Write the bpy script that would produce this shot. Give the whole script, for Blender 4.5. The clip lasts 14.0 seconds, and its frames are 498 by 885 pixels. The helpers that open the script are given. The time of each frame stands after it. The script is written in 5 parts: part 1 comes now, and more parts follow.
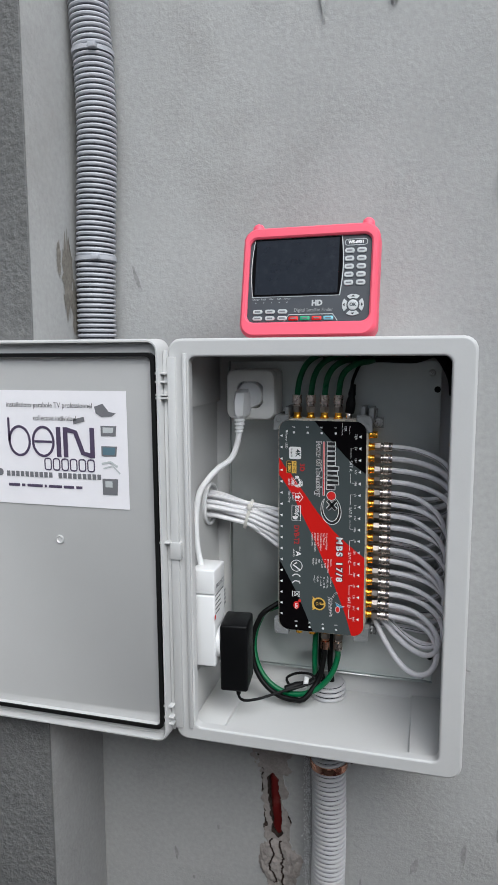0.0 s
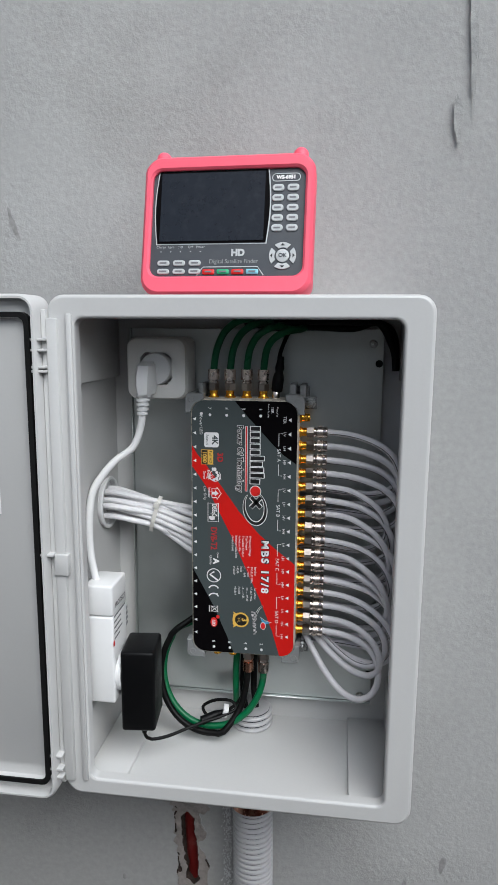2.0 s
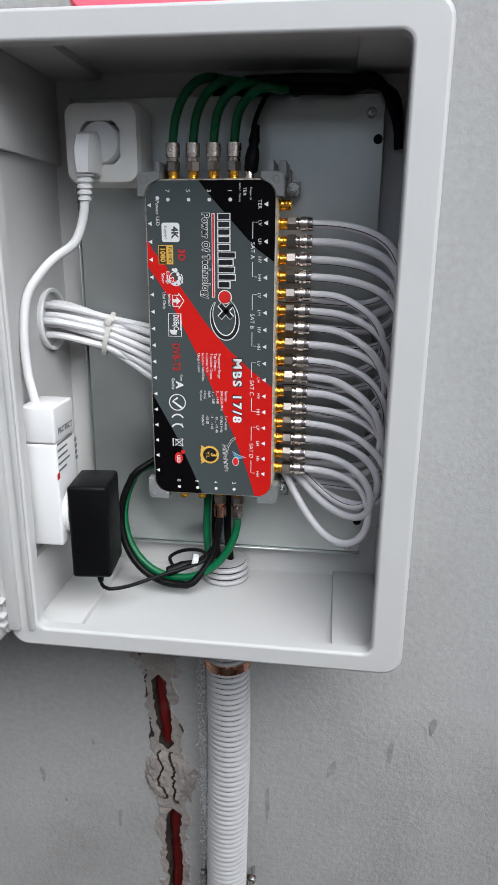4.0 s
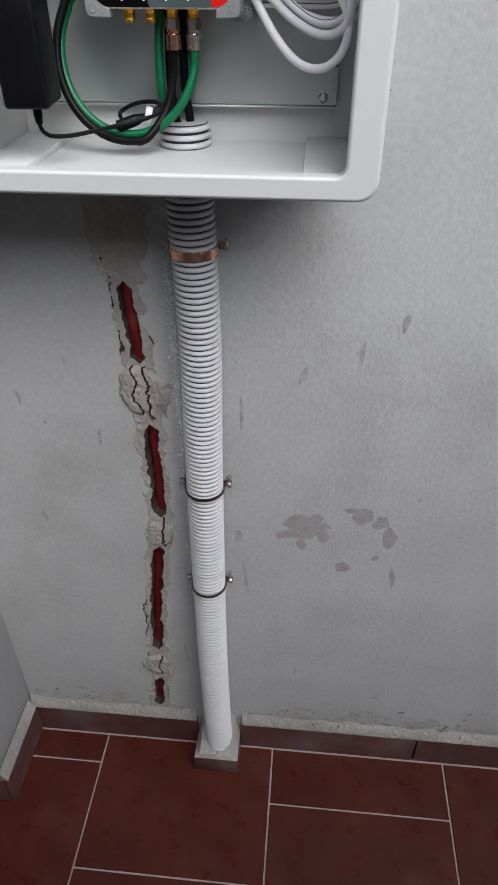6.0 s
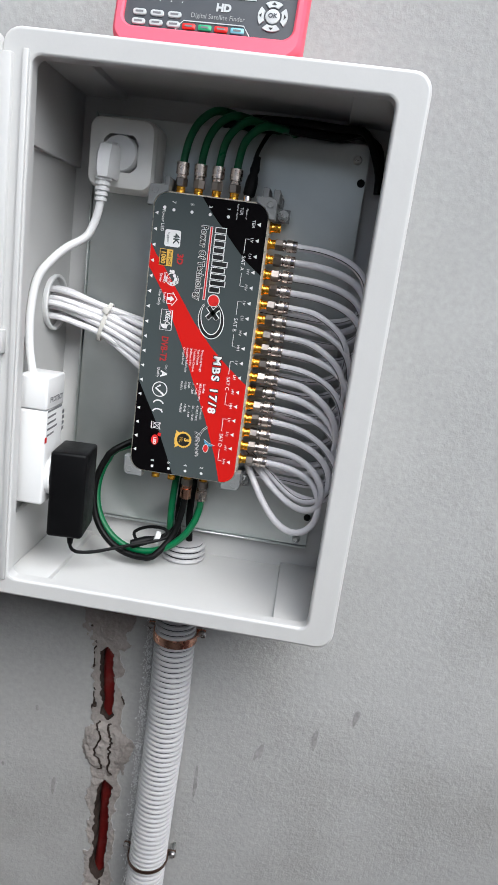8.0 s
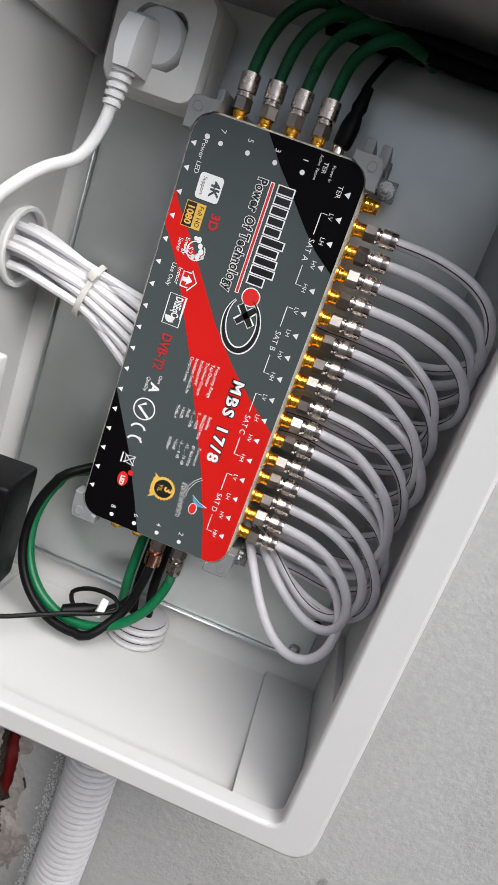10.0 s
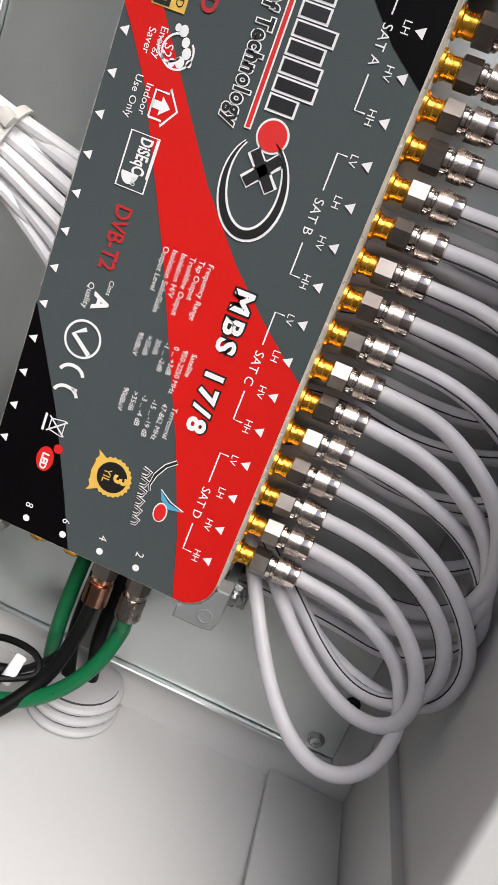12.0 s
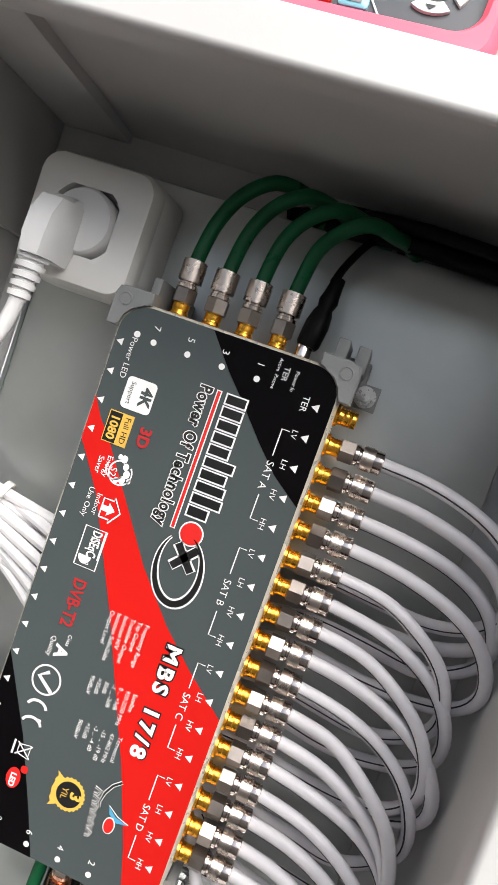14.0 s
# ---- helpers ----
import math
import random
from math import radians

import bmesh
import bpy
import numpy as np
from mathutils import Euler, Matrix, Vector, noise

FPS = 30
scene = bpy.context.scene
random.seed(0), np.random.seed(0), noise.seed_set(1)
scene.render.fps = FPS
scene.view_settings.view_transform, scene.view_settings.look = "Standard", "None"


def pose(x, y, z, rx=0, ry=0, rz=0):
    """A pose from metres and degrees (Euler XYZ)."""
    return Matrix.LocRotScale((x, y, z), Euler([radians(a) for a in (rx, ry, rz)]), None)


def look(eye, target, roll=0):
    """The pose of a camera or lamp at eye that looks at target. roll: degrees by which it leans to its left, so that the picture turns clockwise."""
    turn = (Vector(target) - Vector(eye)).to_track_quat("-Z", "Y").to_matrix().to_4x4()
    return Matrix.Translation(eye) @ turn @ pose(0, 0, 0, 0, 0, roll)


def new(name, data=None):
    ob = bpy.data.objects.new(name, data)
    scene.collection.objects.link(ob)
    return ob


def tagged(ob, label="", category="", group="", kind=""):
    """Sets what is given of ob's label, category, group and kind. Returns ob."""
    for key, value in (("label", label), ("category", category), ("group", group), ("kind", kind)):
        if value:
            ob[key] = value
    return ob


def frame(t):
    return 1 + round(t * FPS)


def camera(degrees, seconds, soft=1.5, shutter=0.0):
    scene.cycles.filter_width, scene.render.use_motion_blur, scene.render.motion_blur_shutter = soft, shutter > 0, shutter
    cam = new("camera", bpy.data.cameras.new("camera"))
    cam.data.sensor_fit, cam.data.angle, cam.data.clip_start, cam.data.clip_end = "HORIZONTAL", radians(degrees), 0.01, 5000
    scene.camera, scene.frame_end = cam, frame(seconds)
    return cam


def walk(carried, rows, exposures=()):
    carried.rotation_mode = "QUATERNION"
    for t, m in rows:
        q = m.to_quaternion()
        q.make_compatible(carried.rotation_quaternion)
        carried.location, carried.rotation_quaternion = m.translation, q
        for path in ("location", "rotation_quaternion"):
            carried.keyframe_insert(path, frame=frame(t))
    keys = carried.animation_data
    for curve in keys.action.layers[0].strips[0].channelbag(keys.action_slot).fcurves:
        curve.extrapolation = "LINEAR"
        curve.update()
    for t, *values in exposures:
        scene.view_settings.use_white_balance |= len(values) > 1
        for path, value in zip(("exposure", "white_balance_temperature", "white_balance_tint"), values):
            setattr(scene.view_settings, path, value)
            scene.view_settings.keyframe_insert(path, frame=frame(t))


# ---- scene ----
cam = camera(41.4, 14.0, soft=1.0)
PATH = [
    (0, (0.127, -0.932, 1.672), (-0.389, 0.98, 1.393), -0.4),
    (0.5, (0.109, -0.894, 1.665), (-0.43, 1.012, 1.381), -0.3),
    (1, (0.093, -0.846, 1.664), (-0.396, 1.069, 1.361), -0.3),
    (1.5, (0.081, -0.797, 1.662), (-0.311, 1.14, 1.355), -0.9),
    (2, (0.096, -0.779, 1.653), (-0.167, 1.175, 1.32), 0.4),
    (2.2, (0.102, -0.774, 1.643), (-0.14, 1.181, 1.301), 0.5),
    (4.3, (0.109, -0.679, 1.497), (-0.13, 1.183, 0.807), 0.2),
    (4.5, (0.109, -0.679, 1.475), (-0.116, 1.15, 0.699), -0.3),
    (5, (0.122, -0.688, 1.422), (-0.085, 1.058, 0.47), 0.2),
    (5.5, (0.125, -0.701, 1.373), (-0.049, 0.962, 0.277), -0.3),
    (6, (0.128, -0.72, 1.33), (-0.022, 0.868, 0.123), -0.1),
    (6.5, (0.128, -0.728, 1.3), (-0.011, 0.814, 0.035), 0.1),
    (7, (0.12, -0.738, 1.332), (-0.016, 0.9, 0.193), 1.4),
    (7.5, (0.111, -0.751, 1.458), (-0.021, 1.116, 0.753), 0.9),
    (7.8, (0.1420, -0.7510, 1.5080), (-0.0820, 1.1430, 0.9050), 1.0),
    (8, (0.1140, -0.7660, 1.5080), (-0.0230, 1.1700, 1.0260), 7.8),
    (8.2, (0.0920, -0.7770, 1.5420), (0.0110, 1.1770, 1.1230), 20.5),
    (10.3, (0.08, -0.481, 1.503), (-0.099, 1.423, 0.918), 20.0),
    (10.5, (0.078, -0.462, 1.48), (-0.097, 1.441, 0.889), 19.8),
    (11, (0.077, -0.41, 1.434), (-0.134, 1.478, 0.807), 19.5),
    (11.5, (0.07, -0.355, 1.414), (-0.107, 1.546, 0.818), 20.4),
    (12, (0.069, -0.342, 1.437), (-0.115, 1.583, 0.928), 21.9),
    (12.5, (0.079, -0.351, 1.458), (-0.141, 1.597, 1.065), 21.5),
    (13, (0.08, -0.363, 1.494), (-0.163, 1.599, 1.19), 21.1),
    (13.5, (0.079, -0.386, 1.528), (-0.207, 1.582, 1.316), 20.7),
    (14, (0.071, -0.398, 1.556), (-0.237, 1.573, 1.412), 19.6),
]
walk(cam, [(t, look(eye, target, roll)) for t, eye, target, roll in PATH],
     exposures=[(0.0, -0.20, 5930, 6), (2.2, -0.18, 5930, 6), (5.0, 0.20, 5960, 8), (6.5, 0.20, 6000, 9), (8.0, 0.32, 6000, 7), (10.5, 0.34, 6250, 10), (11.5, 0.33, 6300, 11), (12.5, 0.40, 6450, 11), (13.5, 0.68, 6450, 10), (14.0, 0.78, 6450, 9)])

# ---- light ----
world = bpy.data.worlds.new("sky")
scene.world = world
world.use_nodes = True
wn = world.node_tree.nodes
sky = wn.new("ShaderNodeTexSky")
sky.sky_type = 'NISHITA'
sky.sun_disc = False
SUN_ELEV, SUN_AZ = radians(48), radians(146)
sky.sun_elevation, sky.sun_rotation = SUN_ELEV, SUN_AZ
sky.air_density, sky.dust_density, sky.ozone_density = 1.0, 4.0, 0.6
world.node_tree.links.new(sky.outputs[0], wn["Background"].inputs[0])
wn["Background"].inputs[1].default_value = 0.112

sun = new("sun", bpy.data.lights.new("sun", "SUN"))
sun.data.energy, sun.data.angle, sun.data.color = 3.7, radians(56), (1.0, 0.985, 0.97)
sun_from = Vector((math.sin(SUN_AZ) * math.cos(SUN_ELEV), math.cos(SUN_AZ) * math.cos(SUN_ELEV), math.sin(SUN_ELEV)))
sun.matrix_world = look(sun_from * 5, (0, 0, 0))


# ---- materials ----
def mat(name, color, rough=0.5, metal=0.0, vary=0.12, vscale=9.0, grain=0.06, gscale=120.0, bump=0.0, bscale=300.0,
        dirt=None, dscale=5.0, damount=0.5, spec=0.5, rand=0.0, rvary=0.1, patchy=0.0):
    """A procedural surface: base colour with slow and fine variation, optional dirt of its own shape, fine relief."""
    m = bpy.data.materials.new(name)
    m.use_nodes = True
    nt = m.node_tree
    N, L = nt.nodes, nt.links
    p = N["Principled BSDF"]
    p.inputs["Metallic"].default_value = metal
    p.inputs["Specular IOR Level"].default_value = spec
    co = N.new("ShaderNodeTexCoord").outputs["Object"]

    def noise_at(scale, detail=4.0, r=0.55):
        n = N.new("ShaderNodeTexNoise")
        n.inputs["Scale"].default_value, n.inputs["Detail"].default_value, n.inputs["Roughness"].default_value = scale, detail, r
        L.new(co, n.inputs["Vector"])
        return n.outputs["Fac"]

    def remap(fac, lo, hi, a, b):
        r = N.new("ShaderNodeMapRange")
        r.inputs[1].default_value, r.inputs[2].default_value, r.inputs[3].default_value, r.inputs[4].default_value = lo, hi, a, b
        L.new(fac, r.inputs[0])
        return r.outputs[0]

    def scaled(col, fac):
        v = N.new("ShaderNodeVectorMath")
        v.operation = 'SCALE'
        L.new(col, v.inputs[0])
        L.new(fac, v.inputs["Scale"])
        return v.outputs[0]

    rgb = N.new("ShaderNodeRGB")
    rgb.outputs[0].default_value = (*color, 1)
    slow = noise_at(vscale)
    col = scaled(rgb.outputs[0], remap(slow, 0.25, 0.75, 1 - vary, 1 + vary))
    if grain:
        col = scaled(col, remap(noise_at(gscale, 6), 0.25, 0.75, 1 - grain, 1 + grain))
    if rand:
        info = N.new("ShaderNodeObjectInfo")
        col = scaled(col, remap(info.outputs["Random"], 0, 1, 1 - rand, 1 + rand))
    if dirt:
        mix = N.new("ShaderNodeMix")
        mix.data_type = 'RGBA'
        L.new(remap(noise_at(dscale, 8, 0.65), 0.5, 0.68, 0, damount), mix.inputs[0])
        L.new(col, mix.inputs[6])
        mix.inputs[7].default_value = (*dirt, 1)
        col = mix.outputs[2]
    L.new(col, p.inputs["Base Color"])
    L.new(remap(noise_at(vscale * 3), 0.3, 0.7, max(0.02, rough - rvary), min(1, rough + rvary)), p.inputs["Roughness"])
    if bump:
        b = N.new("ShaderNodeBump")
        b.inputs["Strength"].default_value, b.inputs["Distance"].default_value = 1.0, bump
        height = noise_at(bscale, 5, 0.6)
        if patchy:
            mul = N.new("ShaderNodeMath")
            mul.operation = 'MULTIPLY'
            L.new(height, mul.inputs[0])
            L.new(remap(noise_at(patchy, 4, 0.6), 0.36, 0.62, 0.15, 1.0), mul.inputs[1])
            height = mul.outputs[0]
        L.new(height, b.inputs["Height"])
        L.new(b.outputs[0], p.inputs["Normal"])
    return m


M_WALL = mat("painted_plaster", (0.362, 0.362, 0.355), 0.75, vary=0.13, vscale=2.6, grain=0.09, gscale=130, bump=0.0015, bscale=150, patchy=3.0,
             dirt=(0.25, 0.245, 0.23), dscale=3.0, damount=0.5, spec=0.35)
M_MORTAR = mat("raw_mortar", (0.30, 0.272, 0.254), 0.95, vary=0.2, vscale=30, grain=0.12, gscale=260, bump=0.002, bscale=130, spec=0.2)
M_LEDGE = mat("mortar_fillet", (0.25, 0.235, 0.215), 0.95, vary=0.2, vscale=14, grain=0.15, gscale=200, bump=0.003, bscale=110, spec=0.2)
# near-black tone that paints in the shade inside cracks and slots
M_CRACK = mat("crack_shade_mortar", (0.055, 0.042, 0.036), 1.0, vary=0.3, vscale=60, spec=0.1)
M_CEMENT = mat("dark_rough_cement", (0.15, 0.15, 0.147), 0.9, vary=0.2, vscale=4, grain=0.15, gscale=120, bump=0.004, bscale=110, spec=0.2)
M_TILE = mat("red_floor_tile", (0.046, 0.0085, 0.0050), 0.36, vary=0.22, vscale=9, grain=0.08, gscale=300, bump=0.0004, bscale=60,
             dirt=(0.085, 0.030, 0.022), dscale=7, damount=0.3, rand=0.10, rvary=0.15, spec=0.22)
M_SKIRT = mat("dusty_skirting_tile", (0.075, 0.030, 0.026), 0.5, vary=0.25, vscale=10, grain=0.1, gscale=200,
              dirt=(0.13, 0.105, 0.105), dscale=9, damount=0.6, rand=0.12)
M_GROUT = mat("pale_grout", (0.26, 0.20, 0.18), 0.95, vary=0.2, vscale=20, grain=0.15, gscale=250, bump=0.001, bscale=200, spec=0.2)
M_GROUND = mat("far_terrace", (0.10, 0.045, 0.038), 0.7, vary=0.2, vscale=1.5)
M_BOX = mat("light_grey_plastic", (0.52, 0.517, 0.508), 0.36, vary=0.03, vscale=6, grain=0.012, gscale=400, bump=0.00005, bscale=450, rvary=0.06)
M_GASKET = mat("black_rubber", (0.006, 0.006, 0.006), 0.6, spec=0.2, vary=0.2)
M_PLATE = mat("galvanised_steel", (0.53, 0.555, 0.545), 0.34, 0.9, vary=0.05, vscale=9, grain=0.03, gscale=60, bump=0.00004, bscale=25, rvary=0.05)
M_CONDUIT = mat("grey_corrugated_plastic", (0.47, 0.465, 0.475), 0.45, vary=0.05, vscale=12, grain=0.03, gscale=150)
M_CONDUIT_UP = mat("dusty_grey_conduit", (0.42, 0.43, 0.46), 0.5, vary=0.06, vscale=12, grain=0.05, gscale=150)
# conduit groove tone, darkened to imitate shade between the ribs
M_GROOVE = mat("groove_shade", (0.040, 0.040, 0.046), 0.8, vary=0.2)
M_WHITE = mat("white_plastic", (0.74, 0.74, 0.735), 0.35, vary=0.02, grain=0.01, rvary=0.05)
M_SOCKET = mat("ivory_white_plastic", (0.76, 0.75, 0.72), 0.32, vary=0.03, grain=0.01, rvary=0.05)
M_BLACK = mat("black_plastic", (0.004, 0.004, 0.0044), 0.38, spec=0.12, vary=0.2, grain=0.1, bump=0.0002, bscale=600)
M_BLACKC = mat("black_cable", (0.004, 0.004, 0.004), 0.42, spec=0.12, vary=0.2)
M_GREEN = mat("green_cable", (0.003, 0.105, 0.036), 0.36, spec=0.35, vary=0.1, vscale=30)
M_COAX = mat("pale_grey_cable", (0.66, 0.64, 0.66), 0.42, vary=0.05, vscale=25, grain=0.03, gscale=200, rand=0.04)
M_COAXW = mat("white_cable", (0.76, 0.75, 0.76), 0.42, vary=0.05, vscale=25, grain=0.03, gscale=200, rand=0.03)
M_LINE = mat("black_cable_print", (0.02, 0.02, 0.022), 0.5)
M_GOLD = mat("gold_plated_brass", (1.0, 0.50, 0.06), 0.26, 1.0, vary=0.08, vscale=40, rvary=0.06)
M_NICKEL = mat("nickel_plated", (0.74, 0.65, 0.59), 0.16, 1.0, vary=0.08, vscale=60, rvary=0.05)
# same nickel: nuts darkened to imitate dark reflections, knurls lightened for highlights
M_NUT = mat("nut_nickel_darkened", (0.33, 0.29, 0.26), 0.36, 1.0, vary=0.1, vscale=60, rvary=0.06)
M_KNURL = mat("knurled_nickel", (0.78, 0.68, 0.61), 0.28, 1.0, vary=0.06, vscale=60, rvary=0.05)
M_STEEL = mat("zinc_screw", (0.55, 0.55, 0.54), 0.3, 1.0, vary=0.1, vscale=60)
M_COPPER = mat("copper_clamp", (0.80, 0.44, 0.31), 0.22, 1.0, vary=0.2, vscale=40, rvary=0.12)
M_DULL = mat("tarnished_clamp", (0.22, 0.15, 0.12), 0.4, 1.0, vary=0.3, vscale=40)
M_LUG = mat("grey_cast_lug", (0.20, 0.205, 0.205), 0.5, vary=0.06, vscale=30, grain=0.04, bump=0.0002, bscale=500)
M_SIDE = mat("cast_metal_side", (0.72, 0.66, 0.56), 0.3, 0.35, vary=0.08, vscale=30)
M_FACE = mat("printed_grey", (0.060, 0.073, 0.074), 0.40, spec=0.2, vary=0.03, vscale=10, grain=0.015, gscale=400, rvary=0.04)
M_FACER = mat("printed_red", (0.57, 0.011, 0.008), 0.40, spec=0.2, vary=0.03, vscale=10, grain=0.01, rvary=0.04)
M_FACEK = mat("printed_black", (0.003, 0.0026, 0.003), 0.36, spec=0.05, vary=0.05, vscale=10, rvary=0.04)
M_INK = mat("white_ink", (0.80, 0.80, 0.79), 0.45, vary=0.02, grain=0.0)
M_INKK = mat("black_ink", (0.008, 0.008, 0.008), 0.45, vary=0.02, grain=0.0)
M_INKR = mat("red_ink", (0.62, 0.015, 0.012), 0.45, vary=0.02, grain=0.0)
M_INKDR = mat("dull_red_ink", (0.42, 0.018, 0.02), 0.45, vary=0.02, grain=0.0)
M_INKG = mat("gold_ink", (0.72, 0.45, 0.08), 0.42, vary=0.05, grain=0.0)
M_INKB = mat("blue_ink", (0.08, 0.34, 0.55), 0.45, vary=0.02, grain=0.0)
M_INKGR = mat("grey_ink", (0.16, 0.16, 0.17), 0.5, vary=0.05, grain=0.0)
M_PAPER = mat("white_paper", (0.80, 0.78, 0.80), 0.6, vary=0.03, vscale=12, grain=0.01, bump=0.0006, bscale=18)
M_PINK = mat("pink_silicone", (0.84, 0.105, 0.165), 0.5, vary=0.04, vscale=20, grain=0.02, gscale=200, rvary=0.08)
M_PANEL = mat("dark_grey_panel", (0.055, 0.060, 0.068), 0.42, vary=0.05, vscale=20)
M_SCREEN = mat("black_glass_screen", (0.012, 0.014, 0.018), 0.10, vary=0.1, vscale=30, grain=0.05, dirt=(0.05, 0.055, 0.06), dscale=90, damount=0.2, rvary=0.04)
M_KEY = mat("pale_grey_keys", (0.50, 0.52, 0.52), 0.45, vary=0.03)
M_KEYG = mat("green_key", (0.03, 0.36, 0.16), 0.45)
M_KEYB = mat("blue_key", (0.20, 0.50, 0.60), 0.45)
M_REDPIPE = mat("red_corrugated_pipe", (0.14, 0.008, 0.007), 0.45, vary=0.25, vscale=30, dirt=(0.16, 0.10, 0.09), dscale=60, damount=0.25)
M_SCUFF = mat("worn_paint_mark", (0.275, 0.272, 0.265), 0.85, vary=0.25, vscale=60, grain=0.2, gscale=300)
M_SCUFFP = mat("pinkish_worn_patch", (0.258, 0.236, 0.234), 0.85, vary=0.15, vscale=60, grain=0.15, gscale=300)
M_SPECK = mat("white_plaster_specks", (0.62, 0.62, 0.62), 0.9, vary=0.2, vscale=80)
M_TIE = mat("translucent_nylon", (0.68, 0.66, 0.61), 0.4, vary=0.05)


# ---- builders ----
WORLD = {}


def thing(name, at=(0, 0, 0), label="", category="", group="", kind="", m=None):
    e = new(name)
    e.empty_display_size = 0.02
    m = m if m is not None else Matrix.Translation(at)
    e.matrix_basis = m
    WORLD[e.name] = m
    return tagged(e, label, category, group, kind)


def mesh_of(name, bm, material, smooth=True):
    me = bpy.data.meshes.new(name)
    bmesh.ops.recalc_face_normals(bm, faces=bm.faces)
    bm.to_mesh(me)
    bm.free()
    if smooth:
        for p in me.polygons:
            p.use_smooth = True
        me.set_sharp_from_angle(angle=radians(38))
    for m in (material if isinstance(material, (list, tuple)) else (material,)):
        me.materials.append(m)
    return me


def part(name, bm, material, parent, label="", local=False, smooth=True):
    """One mesh under a thing or a part. Coordinates are the world's, or the thing's own with local."""
    ob = new(name, mesh_of(name, bm, material, smooth))
    ob.parent = parent
    base = WORLD.get(parent.name, Matrix())
    if local:
        WORLD[ob.name] = Matrix()
    else:
        ob.matrix_parent_inverse = base.inverted()
    return tagged(ob, label)


def solo(name, bm, material, label="", category="", group="", kind="", smooth=True):
    return tagged(new(name, mesh_of(name, bm, material, smooth)), label, category, group, kind)


def box(bm, x0, x1, y0, y1, z0, z1, bevel=0.0, seg=2, m=None):
    r = bmesh.ops.create_cube(bm, size=1)
    vs = r["verts"]
    for v in vs:
        v.co = Vector(((x0 + x1) / 2 + v.co.x * (x1 - x0), (y0 + y1) / 2 + v.co.y * (y1 - y0), (z0 + z1) / 2 + v.co.z * (z1 - z0)))
    if bevel:
        es = list({e for v in vs for e in v.link_edges})
        out = bmesh.ops.bevel(bm, geom=es, offset=bevel, segments=seg, affect='EDGES', profile=0.5)
        vs = list({v for f in out["faces"] for v in f.verts} | {v for v in vs if v.is_valid})
    if m is not None:
        for v in vs:
            v.co = m @ v.co
    return bm


def rrect(x0, x1, z0, z1, r, n=5):
    pts = []
    for cx, cz, a0 in ((x1 - r, z1 - r, 0), (x0 + r, z1 - r, 90), (x0 + r, z0 + r, 180), (x1 - r, z0 + r, 270)):
        for i in range(n + 1):
            a = radians(a0 + 90 * i / n)
            pts.append((cx + r * math.cos(a), cz + r * math.sin(a)))
    return pts


def loft(bm, loops, cap0=False, cap1=False, closed=True):
    rows = [[bm.verts.new(p) for p in lp] for lp in loops]
    n = len(rows[0])
    for a, b in zip(rows, rows[1:]):
        for i in range(n if closed else n - 1):
            j = (i + 1) % n
            bm.faces.new((a[i], a[j], b[j], b[i]))
    if cap0:
        bm.faces.new(rows[0])
    if cap1:
        bm.faces.new(rows[-1])
    return bm


def lathe(bm, profile, m=None, seg=16):
    """profile of (radius, height) round the local z."""
    m = m if m is not None else Matrix()
    loops = [[m @ Vector((r * math.cos(2 * math.pi * i / seg), r * math.sin(2 * math.pi * i / seg), h)) for i in range(seg)] for r, h in profile]
    return loft(bm, loops, True, True)


def along(p0, p1):
    d = Vector(p1) - Vector(p0)
    return Matrix.Translation(p0) @ d.to_track_quat("Z", "Y").to_matrix().to_4x4(), d.length


def rod(bm, p0, p1, r, seg=12, r1=None):
    m, l = along(p0, p1)
    return lathe(bm, [(r, 0), (r if r1 is None else r1, l)], m, seg)


def spline(points, step=0.004):
    """A smooth run of places through the points."""
    P = [Vector(p) for p in points]
    P = [P[0] * 2 - P[1]] + P + [P[-1] * 2 - P[-2]]
    out = []
    for a, b, c, d in zip(P, P[1:], P[2:], P[3:]):
        n = max(2, int((c - b).length / step))
        for i in range(n):
            t = i / n
            out.append(0.5 * ((2 * b) + (c - a) * t + (2 * a - 5 * b + 4 * c - d) * t * t + (3 * b - a - 3 * c + d) * t ** 3))
    out.append(P[-2])
    return out


def rings(path, radius, seg, off=None):
    """Loops round a path, carried along without twist. off: (angle, distance) shifts the whole line to the side."""
    loops, up = [], None
    for i, p in enumerate(path):
        d = (path[min(i + 1, len(path) - 1)] - path[max(i - 1, 0)]).normalized()
        if up is None:
            up = d.orthogonal().normalized() if abs(d.y) > 0.9 else (Vector((0, -1, 0)) - d * d.dot(Vector((0, -1, 0)))).normalized()
        up = (up - d * d.dot(up)).normalized()
        side = d.cross(up)
        r = radius(i) if callable(radius) else radius
        c = p + (up * math.cos(off[0]) + side * math.sin(off[0])) * off[1] if off else p
        loops.append([c + (up * math.cos(2 * math.pi * k / seg) + side * math.sin(2 * math.pi * k / seg)) * r for k in range(seg)])
    return loops


def tube(points, r, seg=10, step=0.004, off=None, relax=0):
    """A round cable through the points; relax: passes that ease its bends."""
    path = spline(points, step)
    for _ in range(relax):
        path = path[:2] + [(a + b * 2 + c) / 4 for a, b, c in zip(path[1:], path[2:], path[3:])] + path[-1:]
    return loft(bmesh.new(), rings(path, r, seg, off), True, True)


def flat(pts, y, bm=None):
    """A flat printed shape in the plane of that y, from (x, z) corners."""
    bm = bm or bmesh.new()
    bm.faces.new([bm.verts.new((x, y, z)) for x, z in pts])
    return bm


